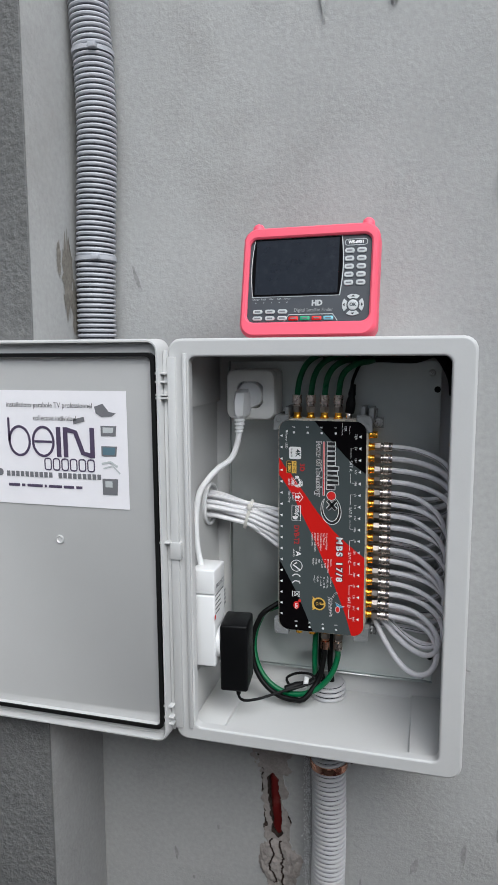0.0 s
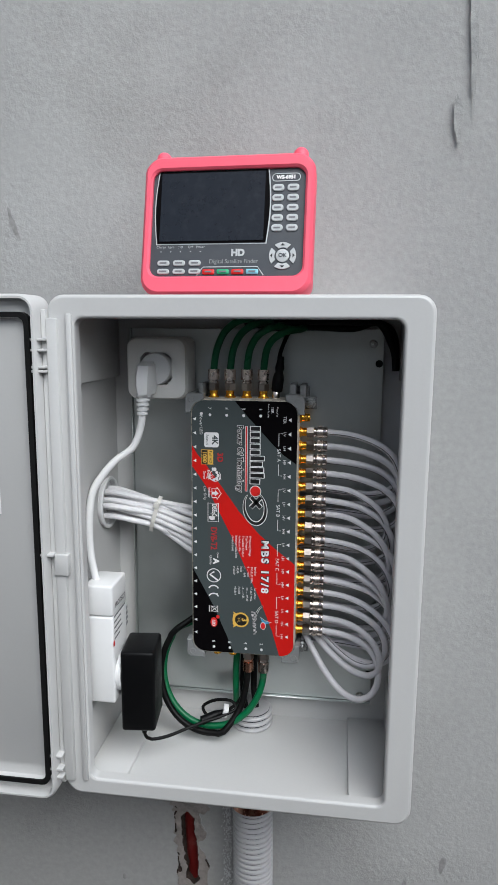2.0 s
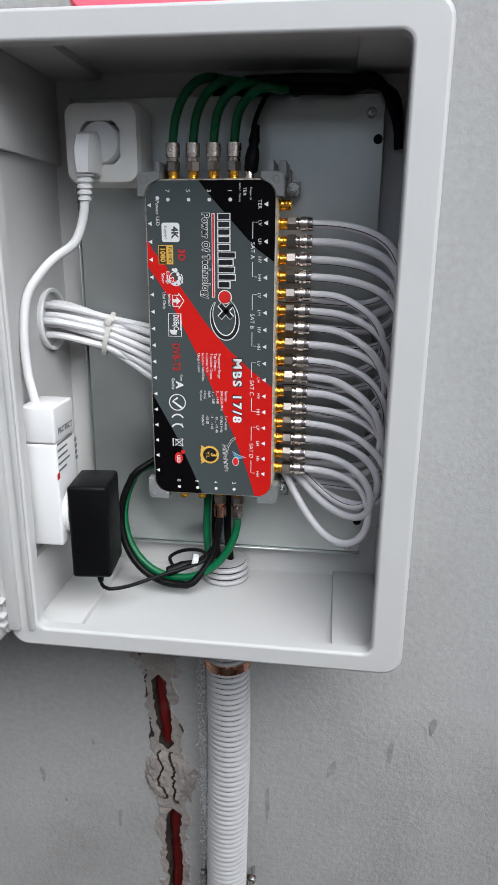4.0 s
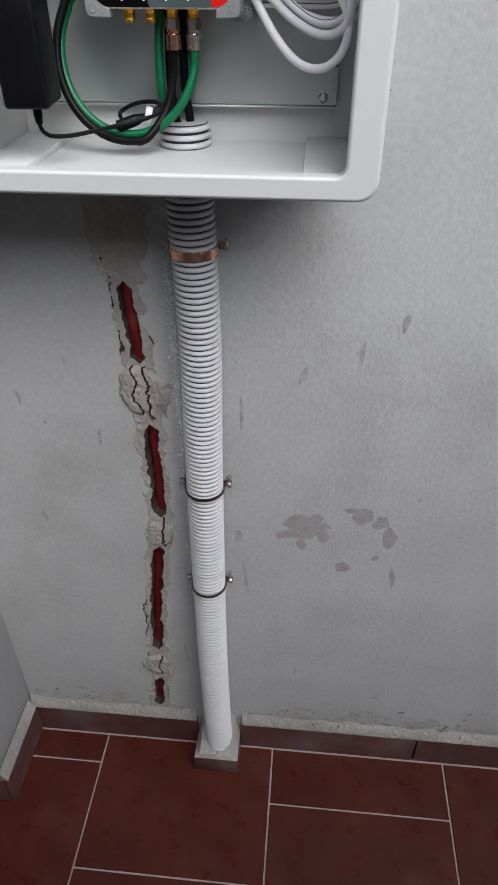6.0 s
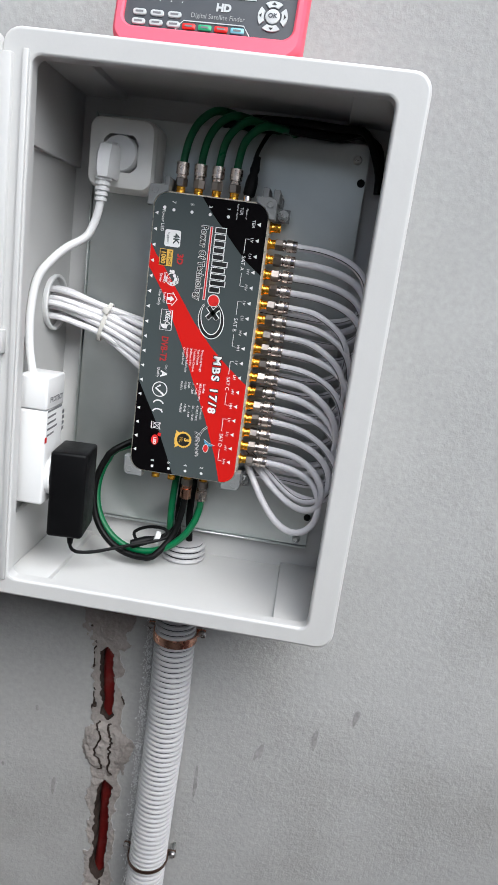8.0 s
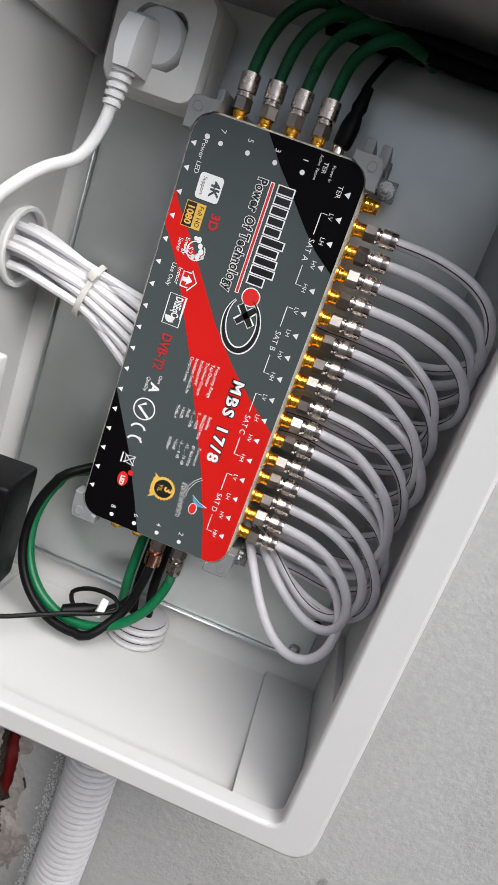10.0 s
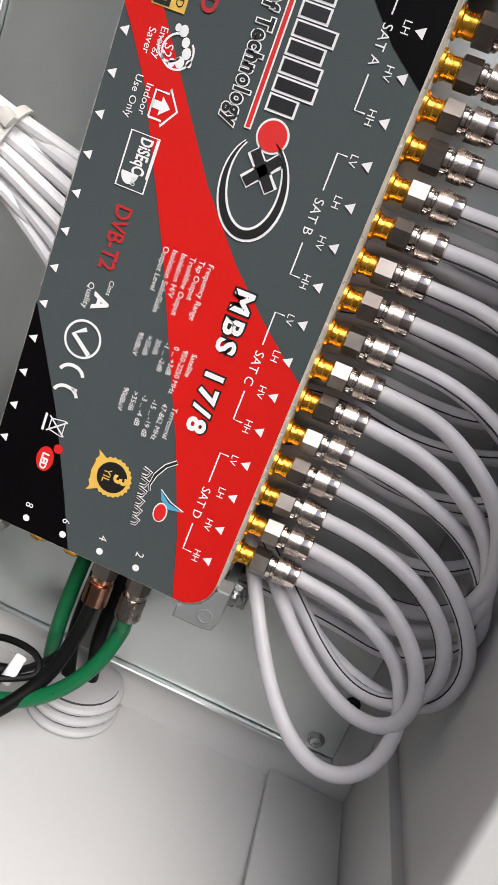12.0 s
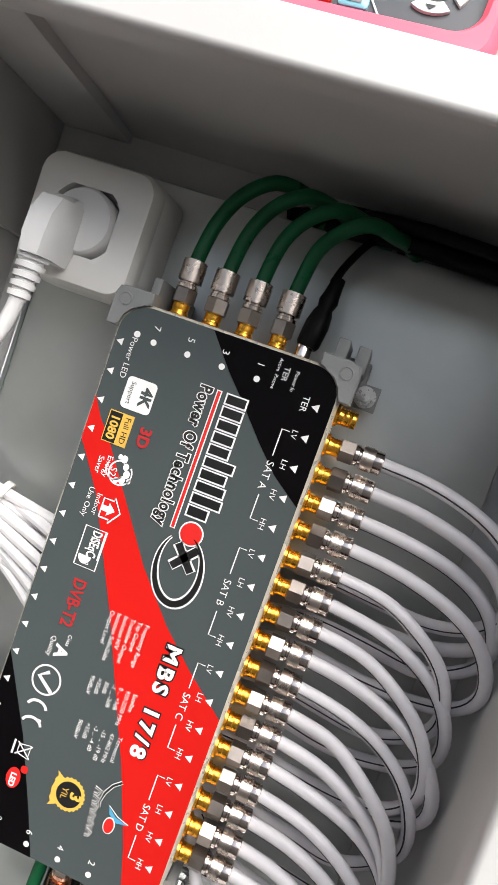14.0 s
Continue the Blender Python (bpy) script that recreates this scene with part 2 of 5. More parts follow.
def stroke(pts, w, y, bm=None, closed=False):
    """A flat printed line of width w along (x, z) places."""
    bm = bm or bmesh.new()
    n = len(pts)
    V = [Vector(p) for p in pts]
    A, B = [], []
    for i in range(n):
        a, b = (V[i - 1], V[(i + 1) % n]) if closed else (V[max(i - 1, 0)], V[min(i + 1, n - 1)])
        d = (b - a).normalized()
        nn = Vector((-d.y, d.x)) * (w(i) if callable(w) else w) / 2
        A.append(bm.verts.new((V[i].x + nn.x, y, V[i].y + nn.y)))
        B.append(bm.verts.new((V[i].x - nn.x, y, V[i].y - nn.y)))
    for i in range(n if closed else n - 1):
        j = (i + 1) % n
        bm.faces.new((A[i], A[j], B[j], B[i]))
    return bm


def ell(cx, cz, rx, rz, a0=0, a1=360, n=28, turn=0):
    t = radians(turn)
    out = []
    for i in range(n if a1 - a0 >= 360 else n + 1):
        a = radians(a0 + (a1 - a0) * i / n)
        u, v = rx * math.cos(a), rz * math.sin(a)
        out.append((cx + u * math.cos(t) - v * math.sin(t), cz + u * math.sin(t) + v * math.cos(t)))
    return out


def letters(body, x, z, size, y, turned=True, align='CENTER', thick=0.0, bm=None, wide=1.0, gap=1.0):
    """Flat lettering from the built-in font; turned: it reads downwards."""
    cu = bpy.data.curves.new("lettering", 'FONT')
    cu.body, cu.size, cu.align_x, cu.align_y, cu.offset, cu.resolution_u = body, size, align, 'CENTER', thick, 3
    cu.space_character = gap
    tmp = bpy.data.objects.new("lettering", cu)
    scene.collection.objects.link(tmp)
    bpy.context.view_layer.update()
    me = bpy.data.meshes.new_from_object(tmp.evaluated_get(bpy.context.evaluated_depsgraph_get()))
    bm = bm or bmesh.new()
    start = len(bm.verts)
    bm.from_mesh(me)
    bm.verts.ensure_lookup_table()
    for v in bm.verts[start:]:
        a, b = v.co.x * wide, v.co.y
        v.co = (x + b, y, z - a) if turned else (x + a, y, z + b)
    bpy.data.objects.remove(tmp)
    bpy.data.curves.remove(cu)
    bpy.data.meshes.remove(me)
    return bm


def loop3(x0, x1, z0, z1, r, y):
    return [Vector((a, y, b)) for a, b in rrect(x0, x1, z0, z1, r)]


def corrugated(points, r, pitch, depth=0.0034, seg=26):
    """A ribbed pipe along the points: rounded ribs with narrow grooves."""
    path = spline(points, 0.02)
    # even steps along the run, four rings a rib
    dist = [0.0]
    for a, b in zip(path, path[1:]):
        dist.append(dist[-1] + (b - a).length)
    total = dist[-1]
    n = int(total / pitch)
    prof = ((0.0, -1.0), (0.18, -1.0), (0.26, -0.22), (0.53, 0.0), (0.79, -0.22), (0.86, -1.0))
    even, rad = [], []
    k = 0
    for i in range(n):
        for u, h in prof:
            s = min(total, (i + u) * pitch)
            while k < len(dist) - 2 and dist[k + 1] < s:
                k += 1
            f = (s - dist[k]) / max(1e-9, dist[k + 1] - dist[k])
            even.append(path[k].lerp(path[k + 1], f))
            rad.append(r + h * depth)
    bm = bmesh.new()
    loft(bm, rings(even, lambda i: rad[i], seg), True, True)
    # groove faces get the second material, shade painted as colour
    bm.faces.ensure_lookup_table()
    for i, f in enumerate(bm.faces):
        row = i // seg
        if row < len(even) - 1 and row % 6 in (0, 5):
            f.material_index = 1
    return bm


# ---- setting ----
WALL_H, PIL_X, PIL_Y = 3.0, -0.392, -0.152
G0, G1, GB, GT = -0.165, -0.012, 0.055, 1.165      # the chased strip of wall


def rough_sheet(bm, x0, x1, z0, z1, y=0.0):
    bm.faces.new([bm.verts.new(p) for p in ((x0, y, z0), (x1, y, z0), (x1, y, z1), (x0, y, z1))])


def build_wall():
    bm = bmesh.new()
    # front face round the chased strip, then the body behind it
    rough_sheet(bm, PIL_X, G0, -0.02, WALL_H)
    rough_sheet(bm, G1, 4.0, -0.02, WALL_H)
    rough_sheet(bm, G0, G1, GT, WALL_H)
    rough_sheet(bm, G0, G1, -0.02, GB)
    box(bm, -1.10, 4.0, 0.06, 0.25, -0.02, WALL_H)
    bmesh.ops.remove_doubles(bm, verts=bm.verts, dist=1e-5)
    return solo("wall_north", bm, M_WALL, "grey painted rough plaster wall with worn marks", "wall", kind="structure")


def groove_path(z):
    """The middle of the chased slot at height z."""
    keys = ((0.05, -0.122), (0.18, -0.116), (0.29, -0.109), (0.45, -0.099), (0.56, -0.085), (0.63, -0.075), (0.72, -0.076), (0.80, -0.077), (0.905, -0.081), (1.0, -0.089), (1.17, -0.092))
    for (a, xa), (b, xb) in zip(keys, keys[1:]):
        if z <= b:
            return xa + (xb - xa) * (z - a) / (b - a)
    return keys[-1][1]


GAPS = ((0.905, 1.008, 0.0088), (0.635, 0.800, 0.0098), (0.300, 0.562, 0.0092), (0.115, 0.200, 0.0082))   # slots where the pipe shows
LUMPS = ((0.855, 0.040, 0.036), (0.595, 0.032, 0.022), (0.248, 0.030, 0.026), (1.090, 0.080, 0.038))    # smeared mortar: height, half length, half width


def build_groove(wall):
    nx, nz = 150, 1080
    bm = bmesh.new()
    grid, kinds = [], {}
    for j in range(nz + 1):
        z = GB + (GT - GB) * j / nz
        row = []
        for i in range(nx + 1):
            x = G0 + (G1 - G0) * i / nx
            n1 = noise.noise((x * 55, z * 40, 0))
            n2 = noise.noise((x * 160, z * 130, 5))
            n3 = noise.noise((x * 400, z * 400, 9))
            u = x - groove_path(z) - 0.004 * noise.noise((3, z * 22, 1)) - 0.002 * noise.noise((7, z * 90, 2))
            edge = min(i, nx - i, j, nz - j) / 4.0
            fade = max(0.0, min(1.0, edge))
            y, k = 0.0, 0
            strip = 0.0195 + 0.009 * n1 + 0.004 * n2
            if abs(u) < strip:
                y, k = -0.0010 - 0.0012 * n2 - 0.0003 * n3, 1
                if abs(abs(u) - 0.93 * strip) < 0.0006 and noise.noise((u * 30, z * 16, 6)) > 0.27:
                    y, k = 0.0025, 2
            for zc, hl, hw in LUMPS:
                q = ((z - zc) / hl) ** 2 + (u / hw) ** 2 + 0.55 * n1 + 0.28 * n2 + 0.08 * n3
                if q < 1:
                    h = min(1.0, (1 - q) * 2.2)
                    y, k = min(y, (-0.0055 if zc < 1.0 else -0.0032) * h * (1 + 0.35 * n2) - 0.0005 * n3), 1
                    if zc < 1.0 and (abs(u + 0.006 * noise.noise((1, z * 50, 3)) + 0.003 * noise.noise((6, z * 210, 3)) - 0.006) < 0.0009 or abs(u + 0.010 * noise.noise((4, z * 44, 8)) + 0.003 * noise.noise((9, z * 190, 3)) + 0.011) < (0.0008 if zc > 0.7 else 0)):
                        y, k = 0.004, 2
            # slots are lined with the mortar colour darkened for shade
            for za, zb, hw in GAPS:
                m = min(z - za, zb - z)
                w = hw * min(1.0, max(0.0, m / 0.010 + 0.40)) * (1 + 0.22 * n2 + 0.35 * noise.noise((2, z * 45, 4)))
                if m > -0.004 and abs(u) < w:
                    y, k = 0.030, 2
            row.append(bm.verts.new((x, y * fade, z)))
            kinds[(i, j)] = k
        grid.append(row)
    for j in range(nz):
        for i in range(nx):
            f = bm.faces.new((grid[j][i], grid[j][i + 1], grid[j + 1][i + 1], grid[j + 1][i]))
            ks = [kinds[(i, j)], kinds[(i + 1, j)], kinds[(i, j + 1)], kinds[(i + 1, j + 1)]]
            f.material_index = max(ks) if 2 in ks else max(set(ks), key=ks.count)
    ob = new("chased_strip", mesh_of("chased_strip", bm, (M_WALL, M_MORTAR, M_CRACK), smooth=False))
    ob.parent = wall
    tagged(ob, "cracked mortar in an open chase")
    pipe = tube([(groove_path(z), 0.0170 if z > 0.85 else 0.0235, z) for z in (0.09, 0.2, 0.35, 0.5, 0.65, 0.8, 0.95, 1.1)], 0.0104, 14, 0.01)
    solo("red_pipe", pipe, M_REDPIPE, "red plastic pipe showing through the chased wall", "pipe")


def lean(bm):
    """Leans the pilaster slightly so that its edge fits the camera's view."""
    for v in bm.verts:
        if v.co.x > -0.6:
            v.co.x += 0.0105 * v.co.z - 0.003


def build_structure():
    wall = build_wall()
    build_groove(wall)
    bm = box(bmesh.new(), -1.10, PIL_X, PIL_Y, 0.055, -0.02, WALL_H, 0.006, 2)
    lean(bm)
    pil = solo("wall_pilaster", bm, M_WALL, "grey plastered pilaster beside the conduit, its front rough cement", "wall", kind="structure")
    bm = box(bmesh.new(), -0.95, PIL_X - .0005, PIL_Y - .0035, PIL_Y - .0003, -0.02, WALL_H, 0.001, 1)
    lean(bm)
    part("cement_render", bm, M_CEMENT, pil, "dark rough cement front")
    # plain walls out of view, added to block light from the left and front
    bm = box(bmesh.new(), -1.10, -0.95, -1.45, PIL_Y, -0.02, 4.6)
    solo("wall_west", bm, M_WALL, "unseen plain grey wall, added to block light from the left", "wall", kind="structure")
    bm = box(bmesh.new(), -1.10, 4.0, -1.60, -1.45, -0.02, 1.90)
    solo("wall_south", bm, M_WALL, "unseen plain grey wall, added to cut low light from the front", "wall", kind="structure")
    bm = box(bmesh.new(), -150, 150, -150, 150, -0.20, -0.012)
    solo("ground", bm, M_GROUND, "wide reddish terrace ground", "ground", kind="structure")
    # scuffs and marks, thin skins on the paint
    rng = random.Random(4)
    laid = []

    def mark(x, z, w, h, material, turn=0.0, name="paint_mark"):
        n, wob = 56, [rng.random() for _ in range(56)]
        pts = []
        for i in range(n):
            a = 2 * math.pi * i / n
            r = 0.38 + 1.05 * sum(wob[i - q] for q in range(6)) / 6 + 0.10 * wob[i]
            u, v = w / 2 * r * math.cos(a), h / 2 * r * math.sin(a)
            pts.append((x + u * math.cos(turn) - v * math.sin(turn), z + u * math.sin(turn) + v * math.cos(turn)))
        part(name, flat(pts, -0.0006 - 0.00003 * len(laid)), material, wall)
        laid.append(name)

    for x, z, w, h, t in ((0.150, 0.632, 0.070, 0.050, 0.1), (0.120, 0.612, 0.035, 0.022, 0.3), (0.140, 0.595, 0.014, 0.026, 0.1), (0.172, 0.612, 0.020, 0.030, 0.2), (0.230, 0.658, 0.030, 0.034, 0.2), (0.214, 0.668, 0.026, 0.010, 0.0), (0.257, 0.648, 0.026, 0.026, 0.4),
                          (0.272, 0.616, 0.020, 0.038, 0.2), (0.208, 0.547, 0.024, 0.024, 0.0), (0.256, 0.572, 0.012, 0.012, 0.0)):
        mark(x, z, w, h, M_SCUFFP, t)
    for x, z, w, h, t in ((0.2865, 0.530, 0.009, 0.052, 0.15), (0.144, 0.262, 0.003, 0.026, 0.0), (0.248, 0.974, 0.008, 0.026, -0.1), (0.130, 0.895, 0.010, 0.030, -0.3),
                          (0.200, 0.93, 0.006, 0.028, 0.0), (0.305, 0.696, 0.008, 0.004, 0.4), (-0.295, 1.775, 0.006, 0.032, 0.35), (-0.300, 1.79, 0.004, 0.018, 0.2),
                          (-0.18, 0.90, 0.005, 0.010, 0.0), (-0.255, 0.84, 0.006, 0.026, 0.1), (-0.205, 0.72, 0.007, 0.018, 0.1), (-0.15, 0.78, 0.006, 0.03, 0.0),
                          (-0.225, 0.80, 0.005, 0.006, 0.0), (-0.26, 0.62, 0.010, 0.022, 0.1), (0.045, 0.60, 0.012, 0.03, 0.0), (0.05, 0.83, 0.006, 0.05, 0.0), (0.055, 0.50, 0.005, 0.07, 0.1),
                          (0.19, 1.22, 0.02, 0.003, -0.3), (-0.088, 0.215, 0.003, 0.06, -0.25), (-0.055, 0.29, 0.003, 0.06, 0.1)):
        mark(x, z, w, h, M_SCUFF, t)
    # dirt flecks above the skirting
    for k in range(60):
        x = rng.uniform(-0.37, 0.75)
        if abs(x) > 0.05:
            mark(x, 0.104 + abs(rng.gauss(0, .03)), rng.uniform(.003, .014), rng.uniform(.002, .008), M_DIRT, rng.uniform(-.6, .6), "dirt_fleck")
    # grime patches along the fillet
    for k in range(60):
        x = rng.uniform(-0.37, 0.7)
        if abs(x) > 0.07:
            mark(x, 0.112 + abs(rng.gauss(0, .022)), rng.uniform(.012, .045), rng.uniform(.006, .020), M_GRIME, rng.uniform(-.15, .15), "grime_patch")
    # drips of a slightly darker tone on the upper wall
    for x, z, w, h in ((0.225, 2.00, 0.010, 0.22), (0.215, 1.875, 0.010, 0.05), (-0.02, 2.16, 0.012, 0.12), (0.07, 2.16, 0.012, 0.12), (0.36, 1.38, 0.012, 0.14)):
        mark(x, z, w, h, M_STAIN, 0.06, "drip_stain")
    # dark weathered stain on the pilaster's side, by the conduit
    for yc, zc, w, h in ((-0.062, 1.775, 0.030, 0.120), (-0.045, 1.735, 0.018, 0.090), (-0.085, 1.80, 0.012, 0.05)):
        pts = [(yc + w / 2 * (.6 + .6 * rng.random()) * math.cos(2 * math.pi * k / 40), zc + h / 2 * (.6 + .6 * rng.random()) * math.sin(2 * math.pi * k / 40)) for k in range(40)]
        bm = flat(pts, 0)
        for v in bm.verts:
            v.co = (PIL_X - .0022 + .0105 * v.co.z + .0003 * w * 30, v.co.x, v.co.z)
        part("weather_stain", bm, M_DIRT, pil)


M_STAIN = mat("drip_stain", (0.325, 0.329, 0.321), 0.8, vary=0.12, vscale=50, grain=0.12, gscale=90, bump=0.0015, bscale=135)
M_GRIME = mat("greyish_grime", (0.325, 0.316, 0.292), 0.9, vary=0.15, vscale=60, grain=0.15, gscale=120, bump=0.0015, bscale=135)
M_DIRT = mat("brown_dirt", (0.20, 0.185, 0.16), 0.9, vary=0.3, vscale=80, grain=0.2, gscale=300)
build_structure()


def plaster_specks():
    bm = bmesh.new()
    rng = random.Random(8)
    for i in range(2200):
        z = rng.uniform(0.45, 1.10)
        if z < 0.8 and rng.random() < 0.55:
            continue
        x = -0.0335 + rng.gauss(0, 0.0032) - 0.004 * (z - 0.9)
        r = rng.uniform(0.0004, 0.0011)
        m = Matrix.Translation((x, -0.0004, z)) @ Matrix.Diagonal((r, 0.0009, r * rng.uniform(0.6, 1.6), 1))
        bmesh.ops.create_icosphere(bm, subdivisions=1, radius=1, matrix=m)
    solo("plaster_specks", bm, M_SPECK, "white plaster splashes along the wall beside the conduit", "plaster splash", kind="stuff")


plaster_specks()


# ---- the enclosure ----
BX, BZ0, BZ1, BY = 0.1805, 1.1625, 1.686, -0.174
OX, OZ0, OZ1 = 0.1535, 1.182, 1.664
IX, IZ0, IZ1 = 0.170, 1.1715, 1.679


def build_enclosure():
    e = thing("electrical_enclosure", (0, 0, BZ0), "light grey plastic enclosure fixed to the wall, its door standing wide", "enclosure")
    bm = bmesh.new()
    loft(bm, [loop3(-BX + .008, BX - .008, BZ0 + .008, BZ1 - .008, .012, -0.0015), loop3(-BX + .006, BX - .006, BZ0 + .005, BZ1 - .005, .014, -0.15), loop3(-BX + .001, BX - .001, BZ0 + .001, BZ1 - .001, .016, -0.152),
              loop3(-BX, BX, BZ0, BZ1, .016, -0.153), loop3(-BX, BX, BZ0, BZ1, .016, BY + .0046), loop3(-BX, BX, BZ0, BZ1, .016, BY + .0038), loop3(-BX + .0012, BX - .0012, BZ0 + .0012, BZ1 - .0012, .015, BY + .0012),
              loop3(-BX + .0030, BX - .0030, BZ0 + .0030, BZ1 - .0030, .0138, BY), loop3(-BX + .0036, BX - .0036, BZ0 + .0036, BZ1 - .0036, .0134, BY),
              loop3(-OX - .0030, OX + .0030, OZ0 - .0030, OZ1 + .0030, .011, BY), loop3(-OX - .0022, OX + .0022, OZ0 - .0022, OZ1 + .0022, .0102, BY), loop3(-OX - .0006, OX + .0006, OZ0 - .0006, OZ1 + .0006, .009, BY + .001),
              loop3(-OX, OX, OZ0, OZ1, .008, BY + .0025), loop3(-OX, OX, OZ0, OZ1, .008, BY + .0032), loop3(-OX, OX, OZ0, OZ1, .008, BY + .0125), loop3(-OX, OX, OZ0, OZ1, .008, BY + .013), loop3(-OX - .0008, OX + .0008, OZ0 - .0008, OZ1 + .0008, .008, BY + .0135), loop3(-IX, IX, IZ0, IZ1, .006, BY + .0145),
              loop3(-IX, IX, IZ0, IZ1, .006, -0.012)], True, True)
    part("body", bm, M_BOX, e)
    # thicker corner pads inside
    for sx in (-1, 1):
        for z0, z1 in ((IZ0, 1.236), (1.600, IZ1)):
            bm = bmesh.new()
            x0, x1 = sorted((sx * (IX + .001), sx * (IX - .006)))
            box(bm, x0, x1, BY + .015, -0.013, z0 - .001, z1 + .001, 0.001)
            part("corner_pad", bm, M_BOX, e)
            bm = bmesh.new()
            x0, x1 = sorted((sx * (IX - .006), sx * 0.119))
            za, zb = (IZ0 - .001, IZ0 + .006) if z0 < 1.4 else (IZ1 - .006, IZ1 + .001)
            box(bm, x0, x1, BY + .015, -0.013, za, zb, 0.001)
            part("corner_pad", bm, M_BOX, e)
    # hinge side: raised strip, groove and sealing lip
    part("hinge_strip", box(bmesh.new(), -0.1795, -0.1690, BY - .005, BY + .02, BZ0 + .018, BZ1 - .022, 0.0012), M_BOX, e)
    part("seal_rib", box(bmesh.new(), -0.1607, -0.1552, BY - .0030, BY + .001, BZ0 + .018, BZ1 - .018, 0.0012), M_BOX, e)
    part("hinge_knuckle", box(bmesh.new(), -0.1800, -0.1655, BY - .0075, BY + .001, 1.410, 1.432, 0.0012), M_BOX, e)
    for z in (1.644, 1.634, 1.618, 1.614, 1.432, 1.212, 1.197, 1.188):
        part("hinge_rib", box(bmesh.new(), -0.1925, -0.1790, BY - .012, BY - .001, z - .0012, z + .0012, 0.0005), M_BOX, e)
    part("hinge_web", box(bmesh.new(), -0.1850, -0.1800, BY - .003, BY + .020, BZ0 + .014, BZ1 - .014, 0.0008), M_BOX, e)
    # the door, swung flat beside the box
    D0, D1, DY = -0.531, -0.1855, -0.189
    bm = bmesh.new()
    loft(bm, [loop3(D0, D1, BZ0, BZ1, .014, DY + .034), loop3(D0, D1, BZ0, BZ1, .016, DY + .003), loop3(D0 + .002, D1 - .002, BZ0 + .002, BZ1 - .002, .014, DY),
              loop3(D0 + .004, D1 - .004, BZ0 + .004, BZ1 - .004, .012, DY), loop3(D0 + .006, D1 - .0055, BZ0 + .006, BZ1 - .006, .010, DY + .010),
              loop3(D0 + .009, D1 - .0075, BZ0 + .017, BZ1 - .017, .009, DY + .011), loop3(D0 + .0105, D1 - .009, BZ0 + .0185, BZ1 - .0185, .008, DY + .0035),
              loop3(D0 + .0135, D1 - .012, BZ0 + .0215, BZ1 - .0215, .007, DY + .0035), loop3(D0 + .0145, D1 - .013, BZ0 + .0225, BZ1 - .0225, .007, DY + .0085),
              loop3(D0 + .026, D1 - .0135, BZ0 + .030, BZ1 - .030, .006, DY + .0095)], True, True)
    door = part("door", bm, M_BOX, e, "plain inner side of the opened door")
    g = bmesh.new()
    loft(g, [loop3(D0 + .0085, D1 - .0065, BZ0 + .0165, BZ1 - .0165, .010, DY + .009), loop3(D0 + .0085, D1 - .0068, BZ0 + .0165, BZ1 - .0165, .010, DY + .0015),
             loop3(D0 + .0135, D1 - .0118, BZ0 + .0215, BZ1 - .0215, .007, DY + .0015), loop3(D0 + .0135, D1 - .0118, BZ0 + .0215, BZ1 - .0215, .007, DY + .009)])
    part("gasket", g, M_GASKET, door, "black rubber gasket")
    b = lathe(bmesh.new(), [(.006, 0), (.006, .0012), (.0045, .0018), (.003, .0006)], Matrix.Translation((-0.336, DY + .0093, 1.425)) @ pose(0, 0, 0, 90), 20)
    part("moulding_boss", b, M_BOX, door)
    return DY + .0093


DOOR_FACE = build_enclosure()


def build_plate():
    e = thing("mounting_plate", (0, -0.018, 1.205), "galvanised steel mounting plate screwed inside the enclosure", "mounting plate")
    X0, X1, Z0, Z1 = -0.145, 0.146, 1.207, 1.656
    bm = box(bmesh.new(), X0, X1, -0.0225, -0.0205, Z0, Z1, 0.0006, 1)
    part("sheet", bm, M_PLATE, e)
    part("folded_edge", box(bmesh.new(), X0, X1, -0.0265, -0.0200, Z0 - .0022, Z0 - .0002, 0.0006, 1), M_PLATE, e)
    part("folded_edge", box(bmesh.new(), X0 - .0022, X0 - .0002, -0.0265, -0.0200, Z0, Z1, 0.0006, 1), M_PLATE, e)
    for x, z in ((0.133, 1.214), (0.134, 1.640), (-0.136, 1.640), (-0.136, 1.214)):
        bm = bmesh.new()
        rod(bm, (x, -0.0125, z), (x, -0.0205, z), 0.005)
        part("standoff", bm, M_GASKET, e)
        bm = lathe(bmesh.new(), [(.0048, 0), (.0048, .0008), (.0040, .0018), (.0032, .0032), (.0012, .0034), (.0010, .0024)], Matrix.Translation((x, -0.0225, z)) @ pose(0, 0, 0, 90), 14)
        part("screw", bm, M_STEEL, e, "zinc pan-head screw")
    for x, z in ((0.141, 1.618), (0.142, 1.243)):
        bm = lathe(bmesh.new(), [(.0042, 0), (.0042, .0007), (.0034, .0009), (.0034, .0002)], Matrix.Translation((x, -0.0226, z)) @ pose(0, 0, 0, 90), 16)
        part("plug", bm, M_GASKET, e, "black plugged hole")


build_plate()


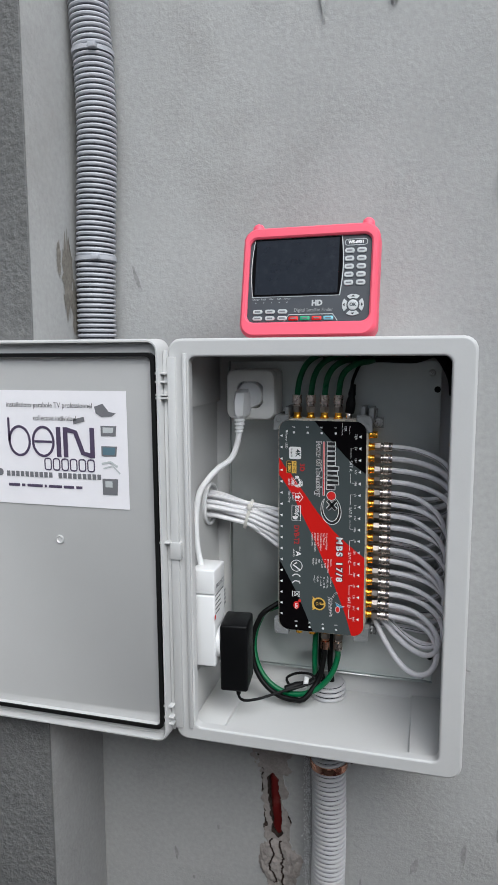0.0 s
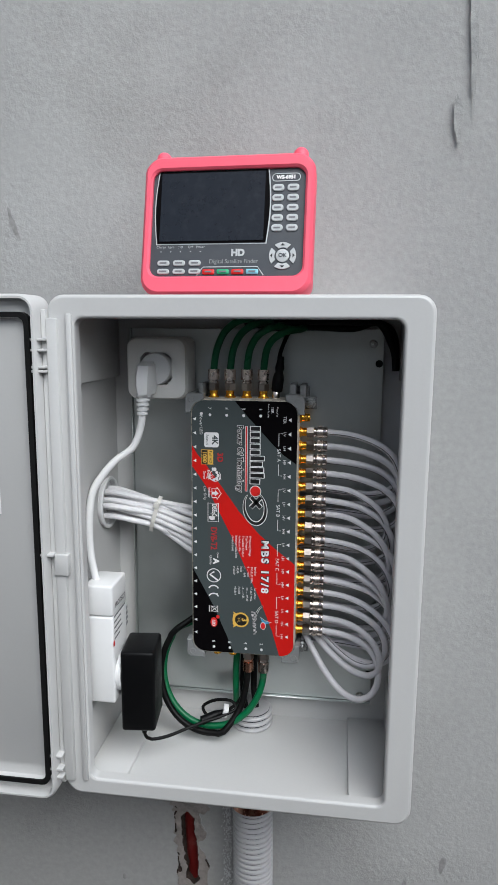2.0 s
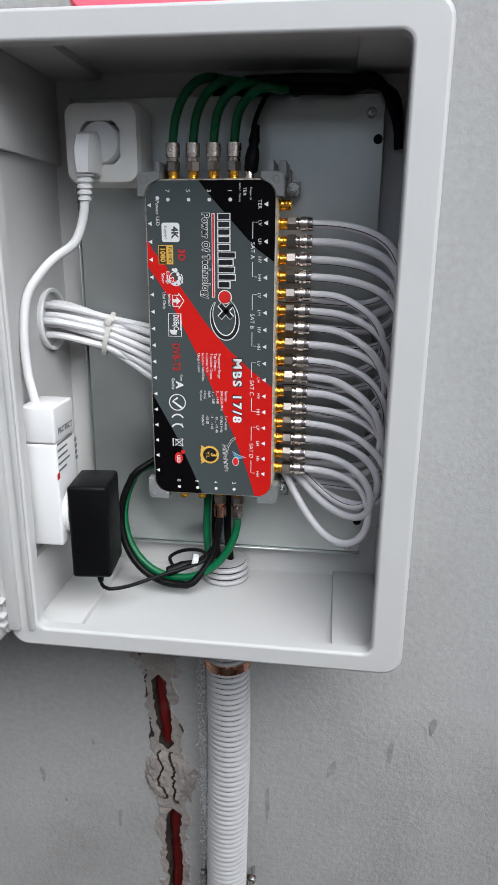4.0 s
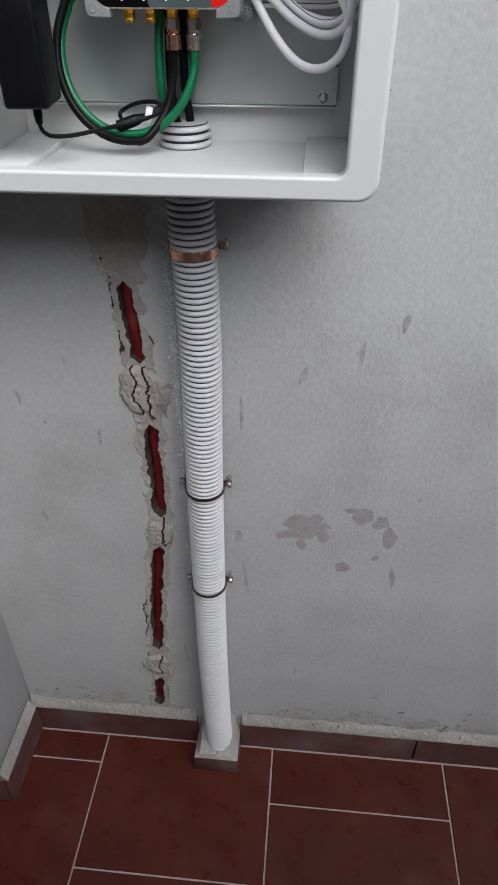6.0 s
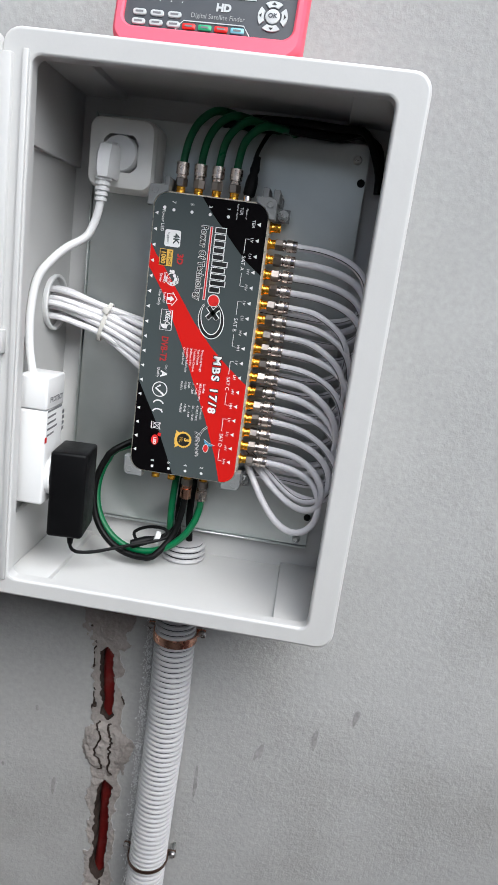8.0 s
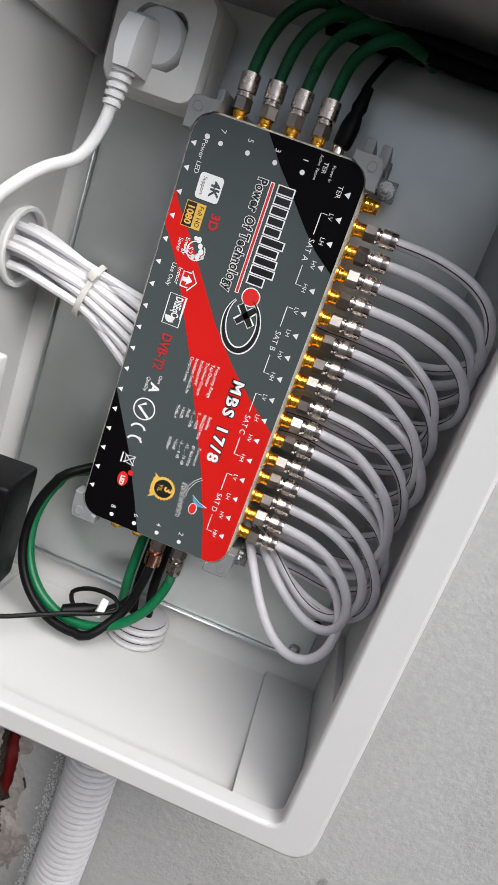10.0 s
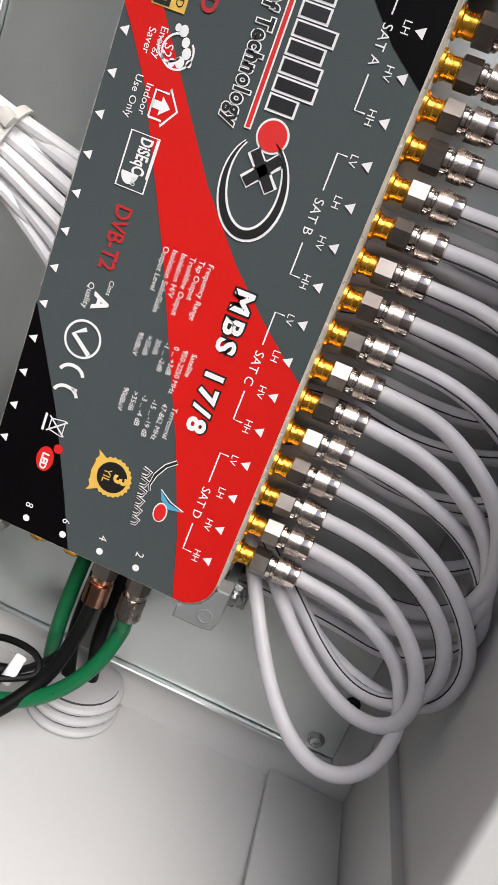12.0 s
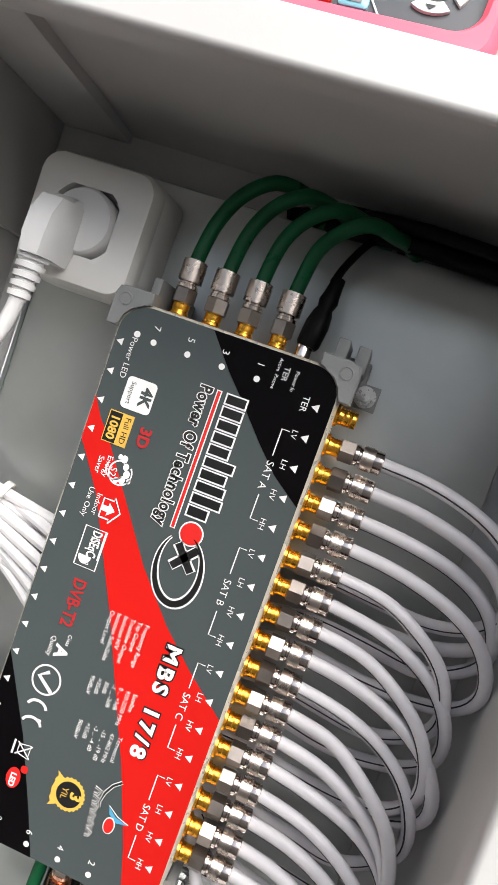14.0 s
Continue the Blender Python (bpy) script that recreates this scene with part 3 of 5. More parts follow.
# ---- conduits ----
def clamp(z, cx, cy, r, material, wide, group):
    e = thing("pipe_clamp", (cx, 0, z), "metal pipe clamp screwed to the wall round the conduit", "pipe clamp", group)
    bm = bmesh.new()
    arc = [(cx + (r + .0006) * math.cos(radians(a)), cy + (r + .0006) * math.sin(radians(a))) for a in range(-200, 21, 10)]
    outer = [(cx + (r + .0022) * math.cos(radians(a)), cy + (r + .0022) * math.sin(radians(a))) for a in range(-200, 21, 10)]
    loops = []
    for (ax, ay), (ox, oy) in zip(arc, outer):
        loops.append([Vector((ax, ay, z - wide)), Vector((ox, oy, z - wide)), Vector((ox, oy, z + wide)), Vector((ax, ay, z + wide))])
    loft(bm, loops, True, True)
    part("band", bm, material, e)
    for s in (-1, 1):
        x0, x1 = sorted((cx + s * (r - .001), cx + s * (r + .011)))
        bm = box(bmesh.new(), x0, x1, cy + .010, cy + .0125, z - .0055, z + .0055, .0008)
        part("ear", bm, material, e)
        xc = cx + s * (r + .0065)
        bm = lathe(bmesh.new(), [(.0052, 0), (.0052, .0015), (.0036, .004), (.0015, .0042), (.0012, .003)], Matrix.Translation((xc, cy + .010, z)) @ pose(0, 0, 0, 90), 12)
        rod(bm, (xc, cy + .010, z), (xc, 0.004, z), .002, 8)
        part("screw", bm, M_STEEL, e)


def build_conduits():
    R = 0.0258
    bm = corrugated([(0.001, -0.031, 1.193), (0.002, -0.031, 1.10), (0.0045, -0.030, 0.95), (0.0015, -0.030, 0.78), (-0.001, -0.030, 0.53), (-0.0015, -0.030, 0.32), (0.001, -0.031, 0.14), (0.003, -0.033, 0.05)], R, PITCH_LOW)
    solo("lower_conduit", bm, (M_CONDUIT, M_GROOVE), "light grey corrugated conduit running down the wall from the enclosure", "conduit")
    clamp(1.066, 0.003, -0.030, R, M_COPPER, .0052, "conduit clamps")
    clamp(0.722, 0.0007, -0.030, R, M_DULL, .0020, "conduit clamps")
    clamp(0.521, -0.001, -0.030, R, M_DULL, .0020, "conduit clamps")
    R2 = 0.0285
    up = [(-0.348, -0.032, 1.46), (-0.3485, -0.032, 1.65), (-0.3475, -0.032, 1.75), (-0.3445, -0.032, 1.83), (-0.339, -0.032, 1.93), (-0.3365, -0.032, 2.00), (-0.3385, -0.032, 2.08), (-0.3425, -0.032, 2.15), (-0.3415, -0.032, 2.30), (-0.338, -0.032, 2.60), (-0.334, -0.032, 2.98)]
    bm = corrugated(up, R2, PITCH_UP)
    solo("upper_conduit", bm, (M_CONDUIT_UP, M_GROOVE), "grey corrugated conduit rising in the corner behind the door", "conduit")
    for x, z in ((-0.3455, 1.804), (-0.3385, 2.083)):
        bm = bmesh.new()
        loft(bm, rings([Vector((x, -0.032, z - .003)), Vector((x, -0.032, z + .003))], R2 + .0012, 26), True, True)
        box(bm, x + .008, x + .019, -0.032 - R2 - .003, -0.032 - R2 + .006, z - .0035, z + .0035, .001)
        solo("cable_tie", bm, M_CONDUIT_UP, "grey strap tied round the upper conduit", "cable tie", "conduit straps")
    # short stub through the side of the enclosure
    c = Vector((-0.168, -0.056, 1.454))
    bm = bmesh.new()
    m = Matrix.Translation((-0.178, c.y, c.z)) @ pose(0, 0, 0, 0, 90, 0)
    loft(bm, [[m @ Vector((r * math.cos(2 * math.pi * k / 30), r * math.sin(2 * math.pi * k / 30), h)) for k in range(30)] for r, h in
              ((.0285, -.02), (.0285, .010), (.0302, .0104), (.0304, .0128), (.0296, .0140), (.0272, .0140), (.0262, .0128), (.0258, -.02))])
    solo("conduit_stub", bm, M_WHITE, "white conduit end entering through the enclosure's side", "conduit")


PITCH_LOW, PITCH_UP = 0.0073, 0.0072
build_conduits()


# ---- the multiswitch ----
FY = -0.080
CY = -0.058
DX0, DX1, DZ0, DZ1 = -0.0625, 0.0555, 1.2870, 1.5805
PORT_Z = [1.5440 - 0.01547 * i for i in range(16)]
TOP_X = (-0.041, -0.0225, -0.004, 0.0145)


def jack(e, p0, axis):
    """A gold threaded socket standing out of the housing."""
    m, _ = along(p0, Vector(p0) + Vector(axis))
    bm = lathe(bmesh.new(), [(.0062, -.001), (.0062, .0013), (.0050, .0019), (.0047, .0034), (.0045, .0038), (.00445, .0044), (.0047, .0050), (.00455, .0056), (.0047, .0062), (.00455, .0068), (.0047, .0074),
                             (.0044, .0080), (.0047, .0086), (.0044, .0092), (.0046, .0110), (.0030, .0112), (.0028, .0090)], m, 14)
    part("jack", bm, M_GOLD, e, "gold-plated threaded jack")


def lug(e, cx, cz, sx, sz):
    """A grey bracket that wraps a corner of the housing, with a screw eye."""
    bm = bmesh.new()
    out = [(0.0005, -0.0140), (0.0068, -0.0140), (0.0068, 0.001), (0.0050, 0.0058), (0.000, 0.0068), (-0.0135, 0.0068), (-0.0135, 0.0006), (-0.0110, -0.0005)]
    arc = [(-0.0125 + 0.0135 * math.cos(radians(a)), -0.0135 + 0.0135 * math.sin(radians(a))) for a in (75, 50, 25, 5)]
    pts = [(cx + sx * u, cz + sz * v) for u, v in out + arc]
    a = [bm.verts.new((x, FY - .0022, z)) for x, z in pts]
    b = [bm.verts.new((x, FY + .010, z)) for x, z in pts]
    bm.faces.new(a)
    bm.faces.new(b)
    for i in range(len(pts)):
        j = (i + 1) % len(pts)
        bm.faces.new((a[i], a[j], b[j], b[i]))
    bmesh.ops.bevel(bm, geom=[ed for ed in bm.edges if all(v.co.y < FY - .002 for v in ed.verts)], offset=.0007, segments=1, affect='EDGES')
    lg = part("corner_lug", bm, M_LUG, e, "grey corner bracket")
    bm = lathe(bmesh.new(), [(.0036, -.0004), (.0036, .0005), (.0029, .0007), (.0026, .0003)], Matrix.Translation((cx + sx * .0002, FY - .0022, cz + sz * .0002)) @ pose(0, 0, 0, 90), 14)
    part("screw_eye", bm, M_LUG, lg)
    bm = box(bmesh.new(), *sorted((cx + sx * .001, cx + sx * .0064)), FY + .010, -0.0228, *sorted((cz - sz * .004, cz + sz * .0064)), .0008)
    part("stand", bm, M_LUG, lg)


def build_multiswitch():
    e = thing("multiswitch", (0, -0.05, DZ0), "grey, red and black satellite multiswitch bolted to the steel plate", "multiswitch")
    bm = bmesh.new()
    loft(bm, [loop3(DX0 + .002, DX1 - .002, DZ0 + .002, DZ1 - .002, .013, -0.041), loop3(DX0, DX1, DZ0, DZ1, .014, -0.043), loop3(DX0, DX1, DZ0, DZ1, .014, FY + .0016),
              loop3(DX0 + .0012, DX1 - .0012, DZ0 + .0012, DZ1 - .0012, .014, FY)], True, True)
    part("housing", bm, M_SIDE, e, "bare metal housing edge")
    y = FY - .0003
    face = rrect(DX0 + .0014, DX1 - .0014, DZ0 + .0014, DZ1 - .0014, .014, 6)
    part("face_sheet", flat(face, y), M_FACE, e, "dark grey printed face")
    y -= .00025
    q = .0014
    # black corner at the power end
    r = .014
    top = [(-0.0138, DZ1 - q)] + [(DX1 - q - r + r * math.cos(radians(a)), DZ1 - q - r + r * math.sin(radians(a))) for a in range(90, -1, -15)]
    part("black_field", flat(top + [(DX1 - q, 1.5110), (0.0385, 1.5220), (0.0265, 1.5340), (0.0110, 1.5510), (0.0, 1.5625)], y), M_FACEK, e)
    low = [(-0.0140, DZ0 + q), (DX0 + q + r, DZ0 + q)] + [(DX0 + q + r + r * math.cos(radians(a)), DZ0 + q + r + r * math.sin(radians(a))) for a in range(255, 179, -15)]
    part("black_field", flat(low + [(DX0 + q, 1.3880), (-0.0530, 1.3730), (-0.0390, 1.3470), (-0.0235, 1.3120)], y), M_FACEK, e)
    band = [(DX0 + q, 1.5290), (-0.0550, 1.5190), (-0.0450, 1.5070), (-0.0280, 1.4835), (-0.0080, 1.4555), (0.0130, 1.4320), (0.0320, 1.4150), (DX1 - q, 1.3980)]
    back = [(DX1 - q, DZ0 + q + r)] + [(DX1 - q - r + r * math.cos(radians(a)), DZ0 + q + r - r * math.sin(radians(a))) for a in range(15, 91, 15)]
    back += [(0.0383, DZ0 + q), (0.0300, 1.3170), (0.0150, 1.3560), (0.0, 1.3890), (-0.0155, 1.4240), (-0.0300, 1.4530), (-0.0440, 1.4810), (-0.0555, 1.4980), (DX0 + q, 1.5055)]
    part("red_band", flat(band + back, y), M_FACER, e)
    y -= .00025
    W = lambda name, bm, m=M_INK, label="": part(name, bm, m, e, label, smooth=False)
    # arrows and dots by the ports
    for z in [1.5595] + PORT_Z:
        W("port_arrow", flat([(0.0478, z - .0021), (0.0478, z + .0021), (0.0441, z)], y))
    for i in range(17):
        z = 1.5585 - 0.01547 * i
        W("port_arrow", flat([(-0.0564, z - .0019), (-0.0564, z + .0019), (-0.0600, z)], y))
    for x in TOP_X:
        W("port_dot", flat(ell(x, 1.5632, .0016, .0016, n=14), y))
    for x in (-0.037, -0.0185, 0.0, 0.0180):
        W("port_dot", flat(ell(x, 1.2945, .0016, .0016, n=14), y))
    W("lamp_dot", flat(ell(-0.0505, 1.5645, .0017, .0017, n=14), y))
    for n, x in zip("7531", TOP_X):
        W("lettering", letters(n, x - .0005, 1.5705, .0052, y))
    for n, x in zip("8642", (-0.037, -0.0185, 0.0, 0.0180)):
        W("lettering", letters(n, x - .0005, 1.3010, .0052, y))
    W("lettering", letters("Power LED", -0.0510, 1.5520, .0046, y))
    W("lettering", letters("TER", 0.0405, 1.5595, .0046, y))
    W("lettering", letters("TER", 0.0270, 1.5700, .0042, y))
    W("lettering", letters("Power In", 0.0325, 1.5680, .0028, y))
    W("lettering", letters("Active  Passive", 0.0230, 1.5690, .0026, y))
    for k, z in enumerate(PORT_Z):
        W("lettering", letters(("LV", "LH", "HV", "HH")[k % 4], 0.0408, z, .0042, y))
    for k in range(4):
        zt, zb = PORT_Z[4 * k], PORT_Z[4 * k + 3]
        zm = (zt + zb) / 2
        W("lettering", letters("SAT " + "ABCD"[k], 0.0345, zm, .0054, y))
        W("bracket_line", stroke([(0.0385, zt + .0006), (0.0345, zt + .0006), (0.0345, zm + .0100)], .0006, y))
        W("bracket_line", stroke([(0.0385, zb + .0006), (0.0345, zb + .0006), (0.0345, zm - .0100)], .0006, y))
    # large mark: plain upright strokes for its letters, a red disc and a swoosh
    X0 = 0.0038
    z = 1.5515
    for hgt, wid in ((.0100, .0044), (.0100, .0044), (.0100, .0044), (.0100, .0044), (.0100, .0044), (.0148, .0043), (.0128, .0043), (.0142, .0043), (.0148, .0043), (.0100, .0048)):
        W("mark_outline", flat([(X0 - .0009, z + .0007), (X0 + hgt + .0009, z + .0007), (X0 + hgt + .0009, z - wid - .0009), (X0 - .0009, z - wid - .0009)], y))
        W("mark_stroke", flat([(X0, z), (X0 + hgt, z), (X0 + hgt, z - wid), (X0, z - wid)], y - .0002), M_INKK)
        z -= wid + .0021
    for za, zb in ((1.4735, 1.4615), (1.4615, 1.4735)):
        W("mark_outline", stroke([(0.0045, za), (0.0160, zb)], .0054, y))
        W("mark_stroke", stroke([(0.0050, za), (0.0155, zb)], .0038, y - .0002), M_INKK)
    W("mark_disc_rim", flat(ell(0.0095, 1.4800, .0064, .0064), y))
    W("mark_disc", flat(ell(0.0095, 1.4800, .0056, .0056), y - .0002), M_INKR, "red disc in the printed mark")
    sw = ell(0.0090, 1.4612, .0118, .0180, 122, 425, 40, 8)
    W("mark_swoosh_rim", stroke(sw, lambda i: .0014 + .0040 * math.sin(math.pi * i / 40), y))
    W("mark_swoosh", stroke(sw, lambda i: .0004 + .0030 * math.sin(math.pi * i / 40), y - .0002), M_INKK)
    W("rule_rim", stroke([(-0.0008, 1.5520), (-0.0008, 1.4795)], .0028, y))
    W("rule", stroke([(-0.0008, 1.5515), (-0.0008, 1.4800)], .0016, y - .0002), M_INKR)
    W("tagline", letters("Power Of Technology", -0.0078, 1.5155, .0088, y, thick=.0008, wide=.80, gap=1.16), M_INK)
    W("tagline_core", letters("Power Of Technology", -0.0078, 1.5155, .0088, y - .0002, thick=.00028, wide=.80, gap=1.16), M_INKK)
    # model lettering with a dark rim
    W("model_rim", letters("MBS 17/8", 0.0205, 1.3935, .0112, y, thick=.0011, wide=1.12, gap=1.3), M_INKK)
    W("model_lettering", letters("MBS 17/8", 0.0205, 1.3935, .0112, y - .0002, thick=.0004, wide=1.12, gap=1.3))
    # badges down the side
    W("support_badge", flat(rrect(-0.0475, -0.0312, 1.5275, 1.5440, .0024), y), M_INK, "white badge")
    b = letters("4K", -0.0358, 1.5358, .0085, y - .0002, thick=.0003)
    letters("Support", -0.0438, 1.5358, .0036, y - .0002, bm=b)
    W("support_lettering", b, M_FACE)
    W("video_badge", flat([(-0.0510, 1.5082), (-0.0375, 1.5082), (-0.0375, 1.5248), (-0.0510, 1.5248)], y), M_INKG, "gold badge")
    W("video_badge_field", flat([(-0.0505, 1.5087), (-0.0437, 1.5087), (-0.0437, 1.5243), (-0.0505, 1.5243)], y - .0002), M_INKK)
    W("video_number", letters("1080", -0.0471, 1.5165, .0064, y - .0004, thick=.0002), M_INKG)
    W("video_lettering", letters("Full HD", -0.0404, 1.5165, .0044, y - .0002), M_INKK)
    W("depth_mark", letters("3D", -0.0300, 1.5165, .0085, y, thick=.0003), M_INKDR)
    for body, xx, zz in (("Energy", -0.0430, 1.4965), ("Saver", -0.0475, 1.4960), ("Indoor", -0.0420, 1.4765), ("Use Only", -0.0470, 1.4760)):
        W("lettering", letters(body, xx, zz, .0042, y))
    b = bmesh.new()
    for cx, cz, rr in ((-0.0345, 1.4985, .0018), (-0.0325, 1.4950, .0016), (-0.0310, 1.4915, .0018), (-0.0325, 1.4880, .0018), (-0.0355, 1.4870, .0014), (-0.0290, 1.4885, .0012), (-0.0370, 1.4990, .0012)):
        flat(ell(cx, cz, rr, rr * 1.2, n=10), y, b)
    stroke(ell(-0.0375, 1.4920, .0050, .0050, 150, 330, 14), .0008, y, b)
    stroke(ell(-0.0345, 1.4912, .0062, .0062, 100, 400, 22), .0008, y, b)
    letters("S2", -0.0385, 1.4905, .0052, y, bm=b)
    bmesh.ops.translate(b, vec=(-.0010, 0, .0045), verts=b.verts)
    W("tree_symbol", b)
    b = bmesh.new()
    stroke([(-0.0400, 1.4670), (-0.0345, 1.4670), (-0.0345, 1.4650), (-0.0295, 1.4720), (-0.0345, 1.4790), (-0.0345, 1.4770), (-0.0400, 1.4770), (-0.0400, 1.4670)], .0008, y, b)
    flat([(-0.0400, 1.4735), (-0.0365, 1.4735), (-0.0365, 1.4755), (-0.0325, 1.4720), (-0.0365, 1.4685), (-0.0365, 1.4705), (-0.0400, 1.4705)], y, b)
    bmesh.ops.translate(b, vec=(.0010, 0, .0040), verts=b.verts)
    W("house_symbol", b)
    b = stroke([(-0.0455, 1.4395), (-0.0335, 1.4395), (-0.0335, 1.4605), (-0.0455, 1.4605)], .0007, y, closed=True)
    letters("DiSEqC", -0.0385, 1.4525, .0072, y, bm=b, thick=.0002, wide=.62)
    flat([(-0.0345, 1.4600), (-0.0338, 1.4600), (-0.0338, 1.4450), (-0.0345, 1.4450)], y, b)
    flat(ell(-0.0410, 1.4455, .0036, .0045, 180, 360, 14), y, b)
    letters("2.0", -0.0390, 1.4428, .0030, y, bm=b)
    bmesh.ops.translate(b, vec=(.0020, 0, .0040), verts=b.verts)
    W("control_badge", b)
    b = letters("DVB-T2", -0.0372, 1.4240, .0098, y, thick=.0002, wide=.80)
    W("broadcast_mark", b, M_INKDR)
    for body, xx, zz, sz in (("A", -0.0348, 1.3975, .0095), ("Class", -0.0325, 1.4045, .0030), ("Quality", -0.0405, 1.3985, .0038)):
        W("lettering", letters(body, xx, zz, sz, y, thick=.0004 if sz > .005 else 0))
    W("check_ring", stroke(ell(-0.0370, 1.3805, .0078, .0078), .0010, y, closed=True))
    W("check_mark", stroke([(-0.0365, 1.3850), (-0.0415, 1.3815), (-0.0325, 1.3750)], .0020, y))
    b = stroke(ell(-0.0372, 1.3640, .0055, .0045, 15, 165, 14), .0015, y)
    stroke(ell(-0.0372, 1.3545, .0055, .0045, 15, 165, 14), .0015, y, b)
    stroke([(-0.0350, 1.3588), (-0.0325, 1.3588)], .0013, y, b)
    W("conformity_symbol", b)
    b = stroke([(-0.0405, 1.3370), (-0.0320, 1.3440)], .0007, y)
    stroke([(-0.0405, 1.3440), (-0.0320, 1.3370)], .0007, y, b)
    stroke([(-0.0395, 1.3380), (-0.0330, 1.3368), (-0.0330, 1.3442), (-0.0395, 1.3430)], .0007, y, b, True)
    stroke([(-0.0422, 1.3365), (-0.0422, 1.3445)], .0011, y, b)
    W("waste_bin_symbol", b)
    b = flat(ell(-0.0370, 1.3245, .0040, .0058), y)
    flat(rrect(-0.0345, -0.0305, 1.3290, 1.3330, .0015), y, b)
    W("lamp_badge", b, M_INKR)
    W("lamp_lettering", letters("LED", -0.0372, 1.3235, .0044, y - .0002, thick=.0002))
    # guarantee rosette
    rose = []
    for k in range(48):
        rr = .0093 if k % 2 else .0086
        rose.append((-0.0058 + rr * math.cos(2 * math.pi * k / 48), 1.3292 + rr * math.sin(2 * math.pi * k / 48)))
    b = flat(rose, y)
    flat([(-0.0110, 1.3365), (-0.0150, 1.3388), (-0.0140, 1.3362), (-0.0152, 1.3340), (-0.0148, 1.3330), (-0.0156, 1.3290), (-0.0150, 1.3250), (-0.0154, 1.3240), (-0.0142, 1.3218), (-0.0152, 1.3192), (-0.0110, 1.3215), (-0.0125, 1.3290)], y + .0001, b)
    W("rosette", b, M_INKG, "gold rosette with the guarantee years")
    W("rosette_field", flat(ell(-0.0056, 1.3292, .0070, .0070), y - .0002), M_INKK)
    b = letters("3", -0.0020, 1.3295, .0085, y - .0004, thick=.0003)
    letters("YIL", -0.0082, 1.3292, .0048, y - .0004, bm=b)
    W("rosette_lettering", b, M_INKG)
    # bird mark, plain strokes
    sweep = [(0.0190, 1.3475), (0.0150, 1.3440), (0.0120, 1.3385), (0.0110, 1.3330), (0.0118, 1.3305)]
    W("bird_tail_rim", stroke(sweep, lambda i: .0012 + .0008 * (i < 3), y))
    W("bird_tail", stroke(sweep, lambda i: .0006 + .0006 * (i < 3), y - .0002), M_INKK)
    b, rim = bmesh.new(), bmesh.new()
    for k in range(6):
        leg = [(0.0062 + .0005 * k, 1.3395 - .0045 * k), (0.0100 + .0004 * k, 1.3385 - .0045 * k), (0.0088 + .0004 * k, 1.3362 - .0045 * k), (0.0062 + .0005 * k, 1.3360 - .0045 * k)]
        stroke(leg, .0016, y, rim)
        stroke(leg, .0007, y - .0002, b)
    W("bird_script_rim", rim)
    W("bird_script", b, M_INKK)
    W("bird_wing", flat([(0.0165, 1.3330), (0.0215, 1.3290), (0.0285, 1.3275), (0.0225, 1.3262), (0.0180, 1.3290)], y), M_INKB)
    W("bird_wing_edge", stroke([(0.0165, 1.3336), (0.0225, 1.3298), (0.0290, 1.3280)], .0005, y - .0002))
    W("bird_body_rim", flat(ell(0.0195, 1.3235, .0032, .0046), y - .0001))
    W("bird_body", flat(ell(0.0195, 1.3235, .0026, .0040), y - .0003), M_INKR)
    # table of figures
    for k, body in enumerate(("Frequency Range", "Tap Output", "Trunkline Output", "Isolation H/V", "Isolation Subs/Subs", "Output Level")):
        W("figures_line", letters(body, 0.0040 - .0039 * k, 1.4285, .0034, y, align='LEFT'))
    for k, body in enumerate(("Satellite", "950-2250 MHz", "0 ... +3dB", "-1 ... -2dB", "30dB", ">35dB", "95dBuV")):
        W("figures_line", letters(body, 0.0100 - .0040 * k, 1.3930, .0032, y, align='LEFT'))
    for k, body in enumerate(("Terrestrial", "47-862 MHz", "-15 ... -19 dB", "-3 ... -4 dB", ">35dB", "90dBuV")):
        W("figures_line", letters(body, 0.0100 - .0045 * k, 1.3690, .0033, y, align='LEFT'))
    # sockets
    for z in PORT_Z + [1.5600]:
        jack(e, (DX1, CY, z), (1, 0, 0))
    for x in TOP_X:
        jack(e, (x, CY, DZ1), (0, 0, 1))
    for x in (-0.037, -0.0185, 0.0, 0.0180):
        jack(e, (x, CY, DZ0), (0, 0, -1))
    for cx, cz, sx, sz in ((DX0 + .001, DZ1 - .001, -1, 1), (DX1 - .001, DZ1 - .001, 1, 1), (DX0 + .001, DZ0 + .001, -1, -1), (DX1 - .001, DZ0 + .001, 1, -1)):
        lug(e, cx, cz, sx, sz)
    for x, z in ((0.066, 1.574), (0.062, 1.282)):
        bm = bmesh.new()
        rod(bm, (x, -0.0225, z), (x, -0.050, z), .0024, 10)
        lathe(bm, [(.0060, 0), (.0060, .0012)], Matrix.Translation((x, -0.0395, z)) @ pose(0, 0, 0, 90), 18)
        lathe(bm, [(.0050, 0), (.0050, .0042)], Matrix.Translation((x, -0.0408, z)) @ pose(0, 0, 0, 90), 6)
        part("bolt", bm, M_STEEL, e, "zinc bolt with nut and washer")
        bm = box(bmesh.new(), x - .014, x + .007, -0.0395, -0.037, z - .007, z + .007, .0006)
        part("bolt_tab", bm, M_LUG, e)
    for x0, x1, z1 in ((0.0445, 0.0510, 1.597), (0.0555, 0.0620, 1.596), (-0.056, -0.051, 1.596)):
        part("bracket_rib", box(bmesh.new(), x0, x1, FY + .012, -0.030, 1.582, z1, .0008), M_LUG, e)
